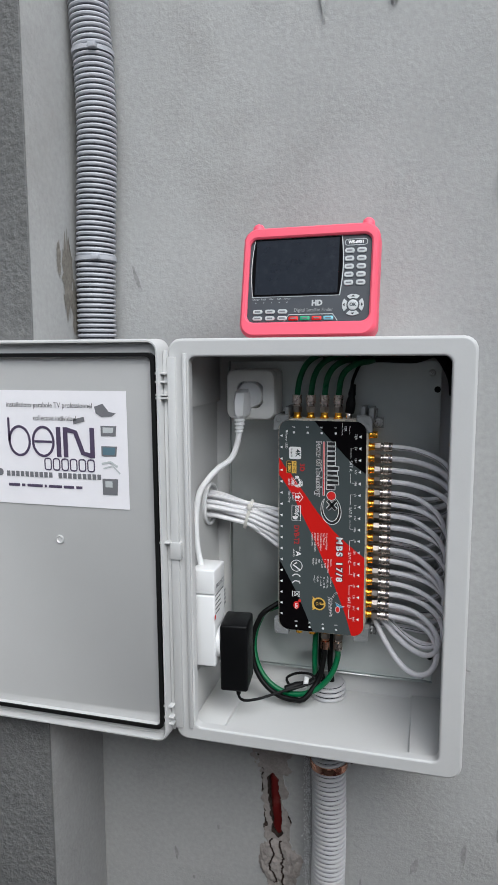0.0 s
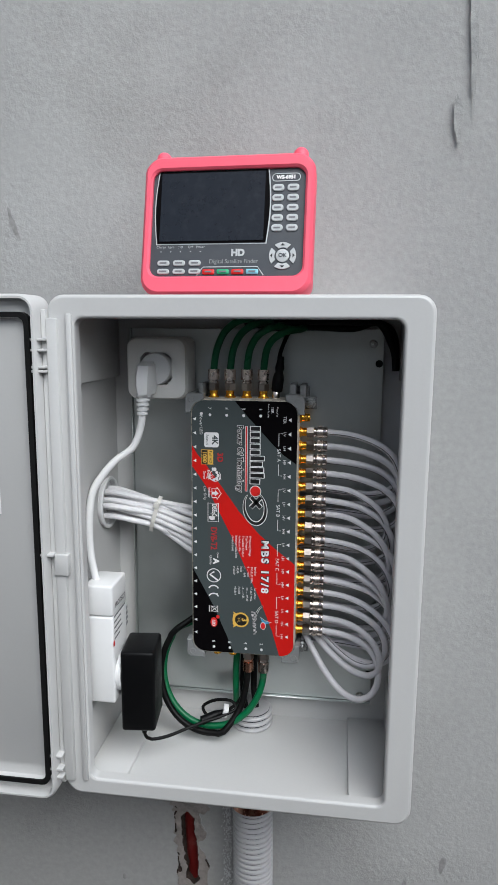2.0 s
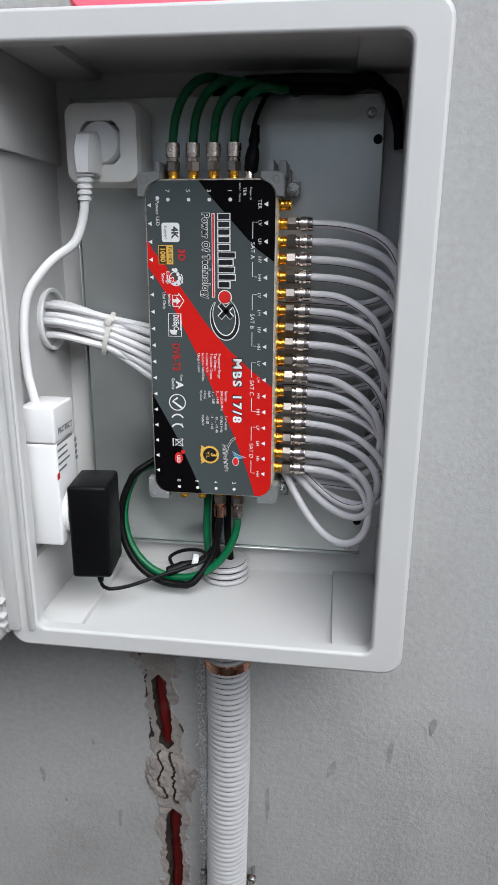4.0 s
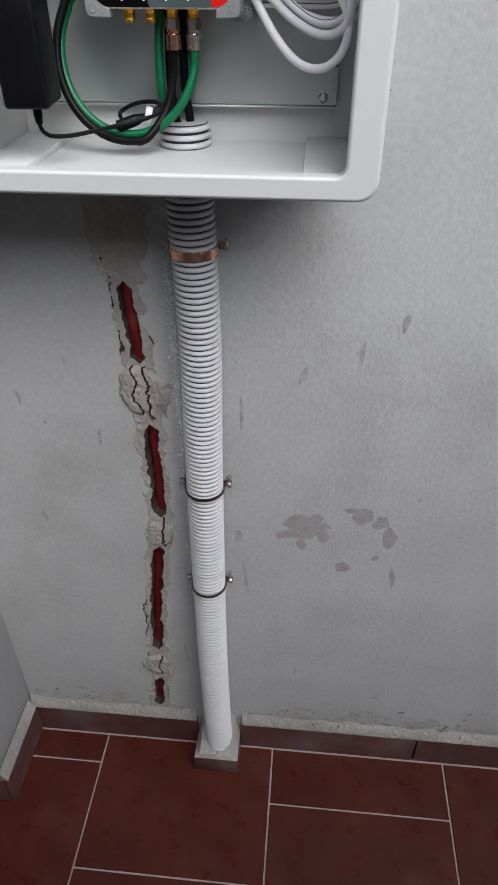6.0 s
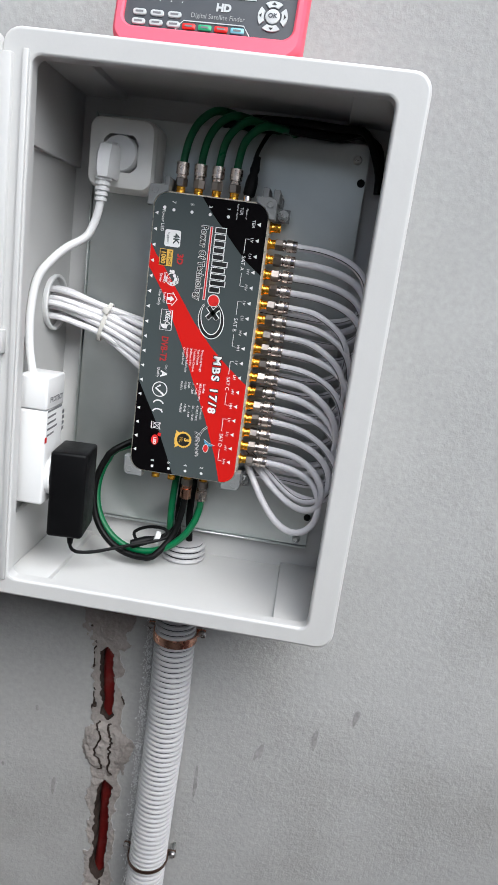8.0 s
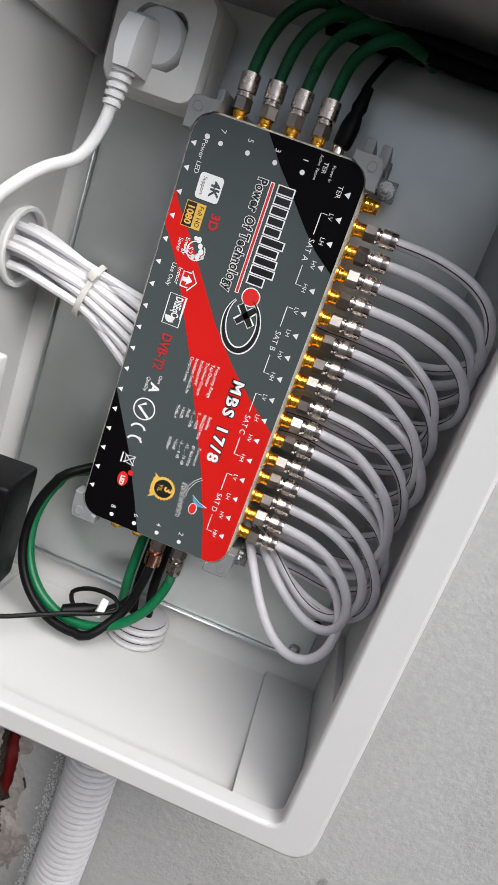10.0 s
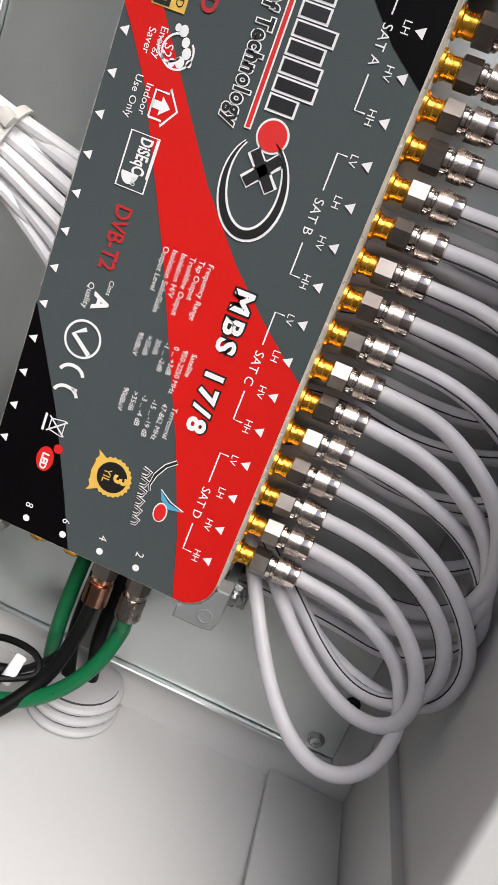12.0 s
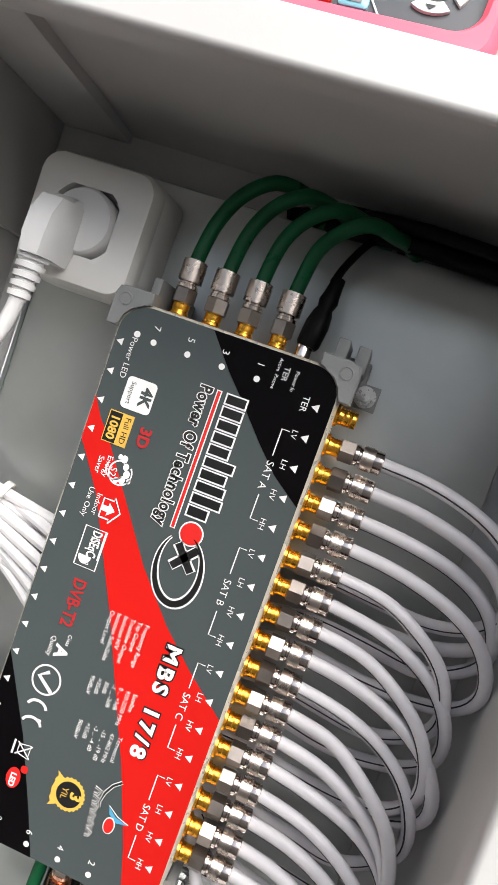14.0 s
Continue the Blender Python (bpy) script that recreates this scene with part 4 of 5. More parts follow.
    for x0, x1 in ((0.042, 0.064), (-0.058, -0.044)):
        part("bracket_foot", box(bmesh.new(), x0, x1, -0.038, -0.0228, 1.578, 1.592, .0008), M_LUG, e)


build_multiswitch()


# ---- cables ----
def f_connector(parent, p, axis, sleeve=M_NICKEL, long=False):
    """A crimped screw connector: hex nut, waist, knurled sleeve, collar."""
    m, _ = along(p, Vector(p) + Vector(axis))
    m = m @ Matrix.Diagonal((1.03, 1.03, 1.09, 1))
    bm = lathe(bmesh.new(), [(.0050, .0070), (.0062, .0075), (.0062, .0142), (.0050, .0147)], m @ pose(0, 0, 0, 0, 0, 15 + p[2] * 7919 % 50 + p[0] * 5231 % 30), 6)
    part("hex_nut", bm, M_NUT, parent)
    bm = bmesh.new()
    lathe(bm, [(.0044, .0142), (.0055, .0147), (.0055, .0163), (.0045, .0167), (.0045, .0175), (.0056, .0178)], m, 16)
    k0, k1 = (.0180, .0285) if long else (.0180, .0236)
    if not long:
        lathe(bm, [(.0058, .0236), (.0060, .0240), (.0060, .0276), (.0051, .0282), (.0038, .0283)], m, 16)
    part("crimp_sleeve", bm, sleeve, parent)
    # knurl: crossed ridges
    bm = bmesh.new()
    seg, rows = 32, 12 if long else 7
    loops = []
    for j in range(rows * 2 + 1):
        h = k0 + (k1 - k0) * j / (rows * 2)
        ring = [.0058 + (.00055 if (i + j) % 2 else -.0003) for i in range(seg)]
        loops.append([m @ Vector((r * math.cos(2 * math.pi * i / seg), r * math.sin(2 * math.pi * i / seg), h)) for i, r in enumerate(ring)])
    loft(bm, loops, True, True)
    part("knurl", bm, M_KNURL if sleeve is M_NICKEL else sleeve, parent)


# how far each loop reaches out and how deep it sags; the last four hang free below the housing
COAX_REACH = ((.1640, .85), (.1655, .80), (.1660, .78), (.1665, .80), (.1540, .90), (.1600, .90), (.1565, 1.0), (.1640, .85), (.1605, 1.02), (.1570, 1.12), (.1600, 1.05), (.1655, 1.02))
COAX_LOOP = {
    12: [(.113, -.063, 1.3565), (.137, -.068, 1.3475), (.154, -.073, 1.334), (.164, -.076, 1.319), (.1655, -.076, 1.302), (.160, -.072, 1.287), (.148, -.066, 1.279), (.125, -.056, 1.278), (.100, -.048, 1.288), (.075, -.040, 1.305), (.050, -.033, 1.325)],
    13: [(.110, -.063, 1.3425), (.133, -.068, 1.336), (.149, -.073, 1.325), (.157, -.077, 1.310), (.156, -.077, 1.295), (.146, -.072, 1.280), (.129, -.064, 1.2755), (.110, -.055, 1.283), (.090, -.046, 1.298), (.060, -.035, 1.320)],
    14: [(.108, -.063, 1.3270), (.127, -.068, 1.3215), (.141, -.075, 1.312), (.150, -.080, 1.299), (.152, -.082, 1.285), (.146, -.080, 1.2725), (.133, -.074, 1.268), (.116, -.066, 1.272), (.096, -.056, 1.284), (.079, -.045, 1.298), (.055, -.033, 1.320)],
    15: [(.1155, -.0617, 1.3095), (.1408, -.0690, 1.2985), (.1506, -.0793, 1.2769), (.1458, -.0874, 1.2563), (.1312, -.0882, 1.2458), (.1120, -.0798, 1.2478), (.0917, -.0654, 1.2638), (.0712, -.0488, 1.2917), (.0506, -.0330, 1.3260)],
}


def grey_coax(i, zi):
    e = thing("coaxial_cable", (DX1, CY, zi), "pale grey coaxial cable screwed to a multiswitch jack and looped back", "coaxial cable", "grey coaxial cables")
    f_connector(e, (DX1, CY, zi), (1, 0, 0))
    rng = random.Random(50 + i)
    j = lambda s: rng.uniform(-s, s)
    if i < 12:
        xm, k = COAX_REACH[i]
        yk = -0.073 + .004 * (i % 3 - 1) + j(.002)
        P = [(.112, -0.0635, zi - .0015 * k), (xm - .027, yk + .004, zi - .0090 * k), (xm - .010, yk, zi - .0215 * k), (xm - .0015, yk, zi - .0390 * k), (xm + .001, yk + .006, zi - .0550 * k),
             (xm - .007, yk + .018, zi - .0720 * k), (xm - .026, -0.046 + j(.003), zi - .0830 * k), (xm - .052, -0.038, zi - .0850 * k + j(.003)), (0.070, -0.033, zi - .0830 * k), (0.030, -0.0305, zi - .080), (-0.01, -0.0300, 1.37 + .006 * i)]
    else:
        P = COAX_LOOP[i]
    P = [(DX1 + .029, CY, zi), (DX1 + .036, CY - .0004, zi - .0003)] + P
    part("jacket", tube(P, .0036, 12, .004, relax=6), M_COAX, e)
    if i not in (1, 10, 14, 15):
        part("printed_line", tube(P, .00045, 5, .004, (radians((20, 335, 75, 60, 30, 50, 45, 70, 25, 110, 0, 40, 35, 60)[i]), .00345), 6), M_LINE, e)


def white_coax(i):
    e = thing("coaxial_cable", (-0.168, -0.056, 1.454), "white coaxial cable running from the side conduit behind the multiswitch", "coaxial cable", "white coaxial cables")
    rng = random.Random(80 + i)
    row, colm = i % 6, i // 6
    a = 2 * math.pi * i / 6 + colm * .5
    rr = .0165 if colm == 0 else (.0085 if i < 10 else 0)
    sy, sz = -0.056 + rr * math.cos(a), 1.454 + rr * math.sin(a)
    order = sorted(range(12), key=lambda k: -((.0165 if k < 6 else .0085) * math.sin(2 * math.pi * k / 6 + (k // 6) * .5)))
    rank = order.index(i)
    ez = 1.4440 - 0.0046 * rank
    ey = -0.046 if rank % 2 else -0.036
    ty = -0.046 + .0065 * math.cos(a)
    tz = 1.4560 - .0030 * rank
    P = [(-0.21, sy, sz), (-0.176, sy, sz), (-0.158, sy, sz), (-0.135, (sy + ty) / 2 - .002, (sz + tz) / 2 + .001), (-0.113, ty, tz), (-0.088, (ty + ey) / 2, (tz + ez) / 2), (-0.064, ey, ez), (-0.04, -0.034, ez - .008), (-0.01, -0.0305, ez - .012)]
    part("jacket", tube(P, .0034, 9, .006), M_COAXW, e)


for i, zi in enumerate(PORT_Z):
    grey_coax(i, zi)
for i in range(12):
    white_coax(i)


def bundle_tie():
    bm = bmesh.new()
    c, ax = Vector((-0.1130, -0.0460, 1.4395)), Vector((0.95, 0.1, -0.28)).normalized()
    up = Vector((0.28, 0, 0.95)).normalized()
    sd = ax.cross(up).normalized()
    loops = []
    for k in range(29):
        a = 2 * math.pi * k / 28
        p = c + up * (.0215 * math.cos(a)) + sd * (.0125 * math.sin(a))
        o = (up * math.cos(a) + sd * math.sin(a)) * .0007
        loops.append([p - o - ax * .0022, p + o - ax * .0022, p + o + ax * .0022, p - o + ax * .0022])
    loft(bm, loops, True, True)
    m = Matrix.Translation(c + up * .014 + Vector((0, -0.0112, 0))) @ pose(0, 0, 0, 0, 30, 0)
    box(bm, -.0034, .0034, -.0026, .0026, -.0034, .0034, .0008, 2, m)
    solo("cable_tie", bm, M_TIE, "pale nylon tie round the white cables", "cable tie")


bundle_tie()


def green_top(i, x):
    e = thing("coaxial_cable", (x, CY, DZ1), "dark green coaxial cable on top of the multiswitch", "coaxial cable", "green coaxial cables")
    f_connector(e, (x, CY, DZ1), (0, 0, 1), M_NICKEL, True)
    d, f = .0034 * i, -.0042 * i
    P = [(x, CY, DZ1 + .026), (x + .0006, CY, DZ1 + .036), (x + .004, CY + f * .2, DZ1 + .054), (x + .012, CY + .002 + f * .5, DZ1 + .0715 - d * .6), (x + .026, CY + .004 + f, DZ1 + .0830 - d),
         (x + .040, CY + .016 + f * .5, DZ1 + .0855 - d), (x + .047, -0.0290, DZ1 + .0845 - d * .6), (x + .052, -0.0185, DZ1 + .0790 - d * .4), (x + .053, -0.0160, DZ1 + .060)]
    part("jacket", tube(P, .0040, 12, .004), M_GREEN, e)


for i, x in enumerate(TOP_X):
    green_top(i, x)


def power_plug():
    e = thing("power_plug", (0.0285, CY, DZ1), "black cable plug on top of the multiswitch", "plug")
    m = Matrix.Translation((0.0285, CY, DZ1))
    part("ferrule", lathe(bmesh.new(), [(.0042, 0), (.0042, .007), (.0036, .008)], m, 14), M_NICKEL, e)
    part("boot", lathe(bmesh.new(), [(.0052, .007), (.0062, .009), (.0064, .020), (.0054, .026), (.0042, .029), (.0052, .033), (.0044, .037), (.0034, .046)], m @ pose(0, 0, 0, -4, 6, 0), 16), M_BLACK, e)
    part("cord", tube([(0.031, CY + .003, DZ1 + .043), (0.034, CY + .010, DZ1 + .056), (0.042, CY + .020, DZ1 + .074), (0.052, -0.026, DZ1 + .081), (0.060, -0.0170, DZ1 + .070), (0.064, -0.0165, DZ1 + .045)], .0022, 8), M_BLACKC, e)


power_plug()


# made-up black cables that stand in for the dark shade above the plate
def top_shade_cable(k):
    e = thing("coaxial_cable", (0.02, -0.03, 1.66), "black coaxial cable added along the plate's top to imitate shade", "coaxial cable", "black coaxial cables")
    z, y = (1.6650, 1.6640, 1.6655, 1.6585, 1.6580, 1.6640)[k], (-0.0215, -0.0300, -0.0385, -0.0310, -0.0395, -0.0470)[k]
    P = [(-0.012 + .008 * k, -0.0170, 1.6600), (0.005 + .006 * k, y + .004, z - .001), (0.035 + .006 * k, y, z), (0.075, y, z), (0.112, y + .002, z - .001), (0.138, y * .7 - .004, 1.6630), (0.1560, -0.0180, 1.6500 - .003 * k), (0.1600, -0.0165, 1.61)]
    part("jacket", tube(P, .0040, 10, .005), M_BLACKC, e)


for k in range(6):
    top_shade_cable(k)


def ring_points(cx, cz, rx, rz, a0, a1, n, back=0.0):
    """A coil that leans forward at its foot."""
    out = []
    for k in range(n + 1):
        a = radians(a0 + (a1 - a0) * k / n)
        out.append((cx + rx * math.cos(a), -0.054 + .019 * math.sin(a) + back, cz + rz * math.sin(a)))
    return out


def bottom_cables():
    e = thing("coaxial_cable", (0.018, CY, DZ0), "green coaxial cable coiled below the multiswitch", "coaxial cable", "green coaxial cables")
    f_connector(e, (0.0180, CY, DZ0), (0, 0, -1), M_NICKEL, True)
    P = [(0.0180, CY, DZ0 - .026), (0.0180, CY - .001, DZ0 - .034)] + ring_points(-0.043, 1.2530, .0610, .0640, -6, -222, 18) + [(-0.052, -0.0335, 1.312), (-0.03, -0.031, 1.330)]
    part("jacket", tube(P, .0040, 12, .005), M_GREEN, e)
    e = thing("coaxial_cable", (0.0, CY, DZ0), "black coaxial cable coiled below the multiswitch", "coaxial cable", "black coaxial cables")
    f_connector(e, (0.0, CY, DZ0), (0, 0, -1), M_COPPER, True)
    P = [(0.0, CY, DZ0 - .026), (-0.001, CY + .001, DZ0 - .036)] + [(-0.003, CY + .001, 1.234), (-0.009, CY - .006, 1.209)] + ring_points(-0.043, 1.2520, .0625, .0670, -74, -222, 13, -.0075) + [(-0.055, -0.0315, 1.318), (-0.03, -0.0305, 1.338)]
    part("jacket", tube(P, .0038, 12, .005), M_BLACKC, e)
    # feeders rising out of the bottom conduit
    for k, (x, y, mt, nm) in enumerate(((-0.0165, -0.046, M_GREEN, "green"), (-0.0085, -0.040, M_BLACKC, "black"), (0.004, -0.036, M_BLACKC, "black"))):
        e = thing("coaxial_cable", (x, y, 1.15), nm + " coaxial cable rising out of the bottom conduit", "coaxial cable", nm + " coaxial cables")
        part("jacket", tube([(0.001 + .004 * k, -0.030, 1.15), (x + .002, y + .006, 1.195), (x, y, 1.225), (x, y + .004, 1.262), (x + .002, -0.034, 1.30), (x + .004, -0.031, 1.36)], .0040, 10), mt, e)


bottom_cables()


def wall_socket():
    c = Vector((-0.1042, -0.058, 1.6115))
    e = thing("surface_socket", (c.x, -0.0225, c.z - .034), "white surface-mounted mains socket on the steel plate", "power socket")
    h = .0345

    def lp(s, r, y):
        return [Vector((c.x + a, y, c.z + b)) for a, b in rrect(-s, s, -s, s, r, 6)]
    bm = bmesh.new()
    loft(bm, [lp(h, .008, -0.0227), lp(h, .009, -0.050), lp(h - .0005, .010, -0.0515), lp(h - .0005, .010, -0.053), lp(h, .011, -0.0545), lp(h, .012, -0.061), lp(h - .002, .011, -0.0660), lp(h - .007, .010, -0.0680)], True)
    # face plate with its round well
    outer = lp(h - .007, .010, -0.0680)
    vs = [bm.verts.new(p) for p in outer]
    n = len(vs)
    angs = [math.atan2(p.z - c.z, p.x - c.x) for p in outer]
    inn = [bm.verts.new((c.x + .0212 * math.cos(a), -0.0680, c.z + .0212 * math.sin(a))) for a in angs]
    low = [bm.verts.new((c.x + .0205 * math.cos(a), -0.0510, c.z + .0205 * math.sin(a))) for a in angs]
    for i in range(n):
        j = (i + 1) % n
        bm.faces.new((vs[i], vs[j], inn[j], inn[i]))
        bm.faces.new((inn[i], inn[j], low[j], low[i]))
    bm.faces.new(low)
    bmesh.ops.remove_doubles(bm, verts=bm.verts, dist=1e-5)
    part("body", bm, M_SOCKET, e)
    bm = bmesh.new()
    for s in (-1, 1):
        box(bm, c.x + s * .0195 - .0025, c.x + s * .0195 + .0025, -0.0678, -0.051, c.z - .003, c.z + .003, .0006)
    part("guide_ribs", bm, M_SOCKET, e)
    # the plug
    p = thing("mains_plug", (c.x, -0.06, c.z), "white angled mains plug with its white cord", "plug")
    bm = lathe(bmesh.new(), [(.0180, 0), (.0180, .014), (.0165, .0165), (.010, .0175)], Matrix.Translation((c.x, -0.0545, c.z)) @ pose(0, 0, 0, 90), 28)
    part("plug_disc", bm, M_WHITE, p)
    bm = bmesh.new()
    loops = []
    for z, hw, y in ((.008, .0066, -.0780), (.012, .0075, -.0680), (.004, .0088, -.0900), (-.006, .0094, -.0960), (-.018, .0090, -.0975), (-.027, .0074, -.0960)):
        loops.append([Vector((c.x - .0075 + a * 1.0, -0.0690 + (y + .0690) * (b + 1) / 2, c.z + z)) for a, b in ((-hw, -1), (-hw, .5), (-hw * .65, 1), (hw * .65, 1), (hw, .5), (hw, -1))])
    loops = loops[0:1] + loops[2:]
    loft(bm, loops, True, True)
    part("grip", bm, M_WHITE, p)
    bm = bmesh.new()
    for k in range(5):
        z = c.z - .0260 - .0050 * k
        m = Matrix.Translation((c.x - .0092 - .0004 * k, -0.0860, z)) @ pose(0, 0, 0, 180)
        w = .0080 - .0005 * k
        lathe(bm, [(w * .72, 0), (w, .0005), (w, .0032), (w * .72, .0037), (w * .72, .0052)], m, 14)
    part("strain_relief", bm, M_WHITE, p)
    cord = [(c.x - .0110, -0.0860, c.z - .046), (c.x - .0115, -0.0860, c.z - .055), (c.x - .015, -0.0865, c.z - .070), (c.x - .022, -0.090, c.z - .086), (c.x - .038, -0.097, c.z - .0985), (-0.1540, -0.105, 1.4990), (-0.1640, -0.113, 1.480),
            (-0.1660, -0.121, 1.45), (-0.1630, -0.127, 1.415), (-0.1570, -0.129, 1.386)]
    part("cord", tube(cord, .0041, 12, .004), M_WHITE, p)


wall_socket()


def surge_protector():
    X0, X1, Y0, Y1, Z0, Z1 = -0.1640, -0.1325, -0.1490, -0.1040, 1.2550, 1.3880
    e = thing("surge_protector", (X0, -0.12, Z0), "white mains surge protector lying against the enclosure's side", "surge protector")
    bm = box(bmesh.new(), X0, X1, Y0, Y1, Z0, 1.3535, .0025, 3)
    part("body", bm, M_WHITE, e)
    bm = box(bmesh.new(), X0, X1, Y0, Y1, 1.3540, Z1, .0025, 3)
    part("cover", bm, M_WHITE, e)
    m = Matrix.Translation((X1, -0.1260, 1.2830)) @ pose(0, 0, 0, 0, 90, 0)
    bm = lathe(bmesh.new(), [(.0215, -.001), (.0215, .0040), (.0200, .0052), (.0185, .0050), (.0180, .0020)], m, 28)
    part("outlet_ring", bm, M_WHITE, e)

    def side(bm):
        for v in bm.verts:
            v.co = (X1 + .0003, v.co.x, v.co.z)
        return bm
    part("lettering", side(letters("PROTECT", -0.1255, 1.3640, .0075, 0, False, thick=.0002)), M_INKGR, e, smooth=False)
    bm = bmesh.new()
    for k in range(5):
        z = 1.3540 - .0062 * k
        flat([(-0.1460, z), (-0.1460 + (.036, .022, .022, .026, .018)[k], z + .001), (-0.1460 + (.036, .022, .022, .026, .018)[k], z - .0012), (-0.1460, z - .0022)], 0, bm)
    for k in range(4):
        flat([(-0.1070, 1.3480 - .006 * k), (-0.1015, 1.3485 - .006 * k), (-0.1015, 1.3445 - .006 * k), (-0.1070, 1.3440 - .006 * k)], 0, bm)
    part("fine_print", side(bm), M_INKGR, e, "small unreadable print", smooth=False)
    part("red_mark", side(flat(rrect(-0.1500, -0.1450, 1.3210, 1.3270, .001), 0)), M_INKR, e, smooth=False)
    # the black adapter plugged into it
    a = thing("power_adapter", (-0.11, -0.125, 1.220), "black plug-in power adapter with a thin cord", "power adapter")
    bm = box(bmesh.new(), -.0185, .0185, -.0255, .0255, -.0460, .0460, .0035, 3, pose(-0.1112, -0.1195, 1.2675, 0, 0, 6))
    part("case", bm, M_BLACK, a)
    m = Matrix.Translation((-0.1318, -0.1260, 1.2830)) @ pose(0, 0, 0, 0, 90, 0)
    part("plug_base", lathe(bmesh.new(), [(.0180, 0), (.0180, .009)], m, 24), M_BLACK, a)
    bm = lathe(bmesh.new(), [(.0040, 0), (.0036, .005), (.0040, .006), (.0028, .014)], Matrix.Translation((-0.1085, -0.1230, 1.2210)) @ pose(0, 0, 0, 180), 12)
    part("strain_relief", bm, M_BLACK, a)
    cord = [(-0.1085, -0.1230, 1.209), (-0.1080, -0.1225, 1.203), (-0.102, -0.120, 1.197), (-0.086, -0.110, 1.1955), (-0.066, -0.094, 1.197), (-0.047, -0.080, 1.199), (-0.030, -0.072, 1.202), (-0.014, -0.064, 1.208), (-0.020, -0.058, 1.214), (-0.04, -0.055, 1.212),
            (-0.055, -0.058, 1.204), (-0.046, -0.066, 1.197), (-0.028, -0.066, 1.203), (-0.010, -0.054, 1.216), (-0.004, -0.044, 1.24), (-0.002, -0.034, 1.30)]
    part("cord", tube(cord, .0019, 8, .003), M_BLACKC, a)
    bm = lathe(bmesh.new(), [(.0030, 0), (.0052, .001), (.0052, .018), (.0042, .022), (.0022, .030)], along((-0.054, -0.076, 1.1960), (-0.026, -0.062, 1.2040))[0], 14)
    part("inline_plug", bm, M_BLACK, a)
    bm = box(bmesh.new(), -.0032, .0032, -.0062, .0062, -.0055, .0055, .0012, 2, Matrix.Translation((-0.0265, -0.0640, 1.2045)) @ pose(0, 0, 0, 10, 15, 10))
    part("white_tag", bm, M_WHITE, a, "white tape tag")


surge_protector()


# ---- the meter on top ----
def satellite_meter():
    m = pose(-0.0148, -0.1465, BZ1 + .0005, 0, 0, -2) @ pose(0, 0, 0, -12.5)
    e = thing("satellite_meter", label="hand-held satellite finder in a pink silicone sleeve leaning on the enclosure", category="satellite meter", m=m)
    HW, HH = .0808, .1365

    def lp(dx, z0, z1, r, y, bow=0.0):
        out = []
        for a, b in rrect(-HW + dx, HW - dx, z0, z1, r, 6):
            t = max(0.0, 1 - ((b - (z0 + z1) / 2) / ((z1 - z0) / 2)) ** 2)
            out.append(Vector((a + math.copysign(bow * t, a), y, b)))
        return out
    B = .0070
    bm = bmesh.new()
    loft(bm, [lp(.006, .004, HH - .004, .012, .034, B), lp(.001, .001, HH - .001, .014, .030, B), lp(0, 0, HH, .014, .004, B), lp(.0010, .0008, HH - .0008, .014, -.001, B), lp(.0035, .003, HH - .003, .013, -.0035, B),
              lp(.0055, .0160, HH - .0120, .010, -.0035, B * .5), lp(.0070, .0180, HH - .0140, .009, -.0015, B * .3), lp(.0070, .0180, HH - .0140, .009, .003, B * .3)], True, False)
    P = lambda name, bm, mt, label="", sm=True: part(name, bm, mt, e, label, local=True, smooth=sm)
    P("sleeve", bm, M_PINK, "pink silicone sleeve")
    for s in (-1, 1):
        q = lathe(bmesh.new(), [(.0075, -.008), (.0078, 0), (.0070, .006), (.0045, .009), (.0015, .0098)], Matrix.Translation((s * .0680, .010, HH - .001)), 16)
        P("strap_lug", q, M_PINK)
    P("front_panel", flat([(v.x, v.z) for v in lp(.0060, .0170, HH - .0130, .009, 0, B * .3)], .0015), M_PANEL, "dark grey front panel")
    # display with its pale bowed border
    D0, D1, DZa, DZb = -.0660, .0360, .0530, .1200

    def disp(g, bow):
        n = 8
        pts = [(D0 - g - bow * math.sin(math.pi * k / n), DZa - g + (DZb - DZa + 2 * g) * k / n) for k in range(n + 1)]
        pts += [(D1 + g + bow * math.sin(math.pi * k / n), DZb + g - (DZb - DZa + 2 * g) * k / n) for k in range(n + 1)]
        return pts
    P("display_border", flat(disp(.0032, .0030), .0010), M_KEY, "pale display border")
    P("display_surround", flat(disp(.0022, .0028), .0006), M_FACEK)
    bm = box(bmesh.new(), D0, D1, -.0002, .001, DZa, DZb)
    P("display", bm, M_SCREEN, "dark switched-off display")
    # keys
    def key(x0, x1, z0, z1, mt, r=.0022):
        bm = bmesh.new()
        loft(bm, [[Vector((a, .0016, b)) for a, b in rrect(x0, x1, z0, z1, r, 4)], [Vector((a, .0004, b)) for a, b in rrect(x0, x1, z0, z1, r, 4)],
                  [Vector((a, -.0001, b)) for a, b in rrect(x0 + .0006, x1 - .0006, z0 + .0006, z1 - .0006, r * .8, 4)]], False, True)
        P("key", bm, mt)
        P("key_print", flat([(x0 + .0025, (z0 + z1) / 2 - .0008), (x1 - .0025, (z0 + z1) / 2 - .0008), (x1 - .0025, (z0 + z1) / 2 + .0008), (x0 + .0025, (z0 + z1) / 2 + .0008)], -.0004), M_INKGR, sm=False)
    for r in range(5):
        for c in range(2):
            x = .0485 + c * .0142
            z = .1035 - r * .0097
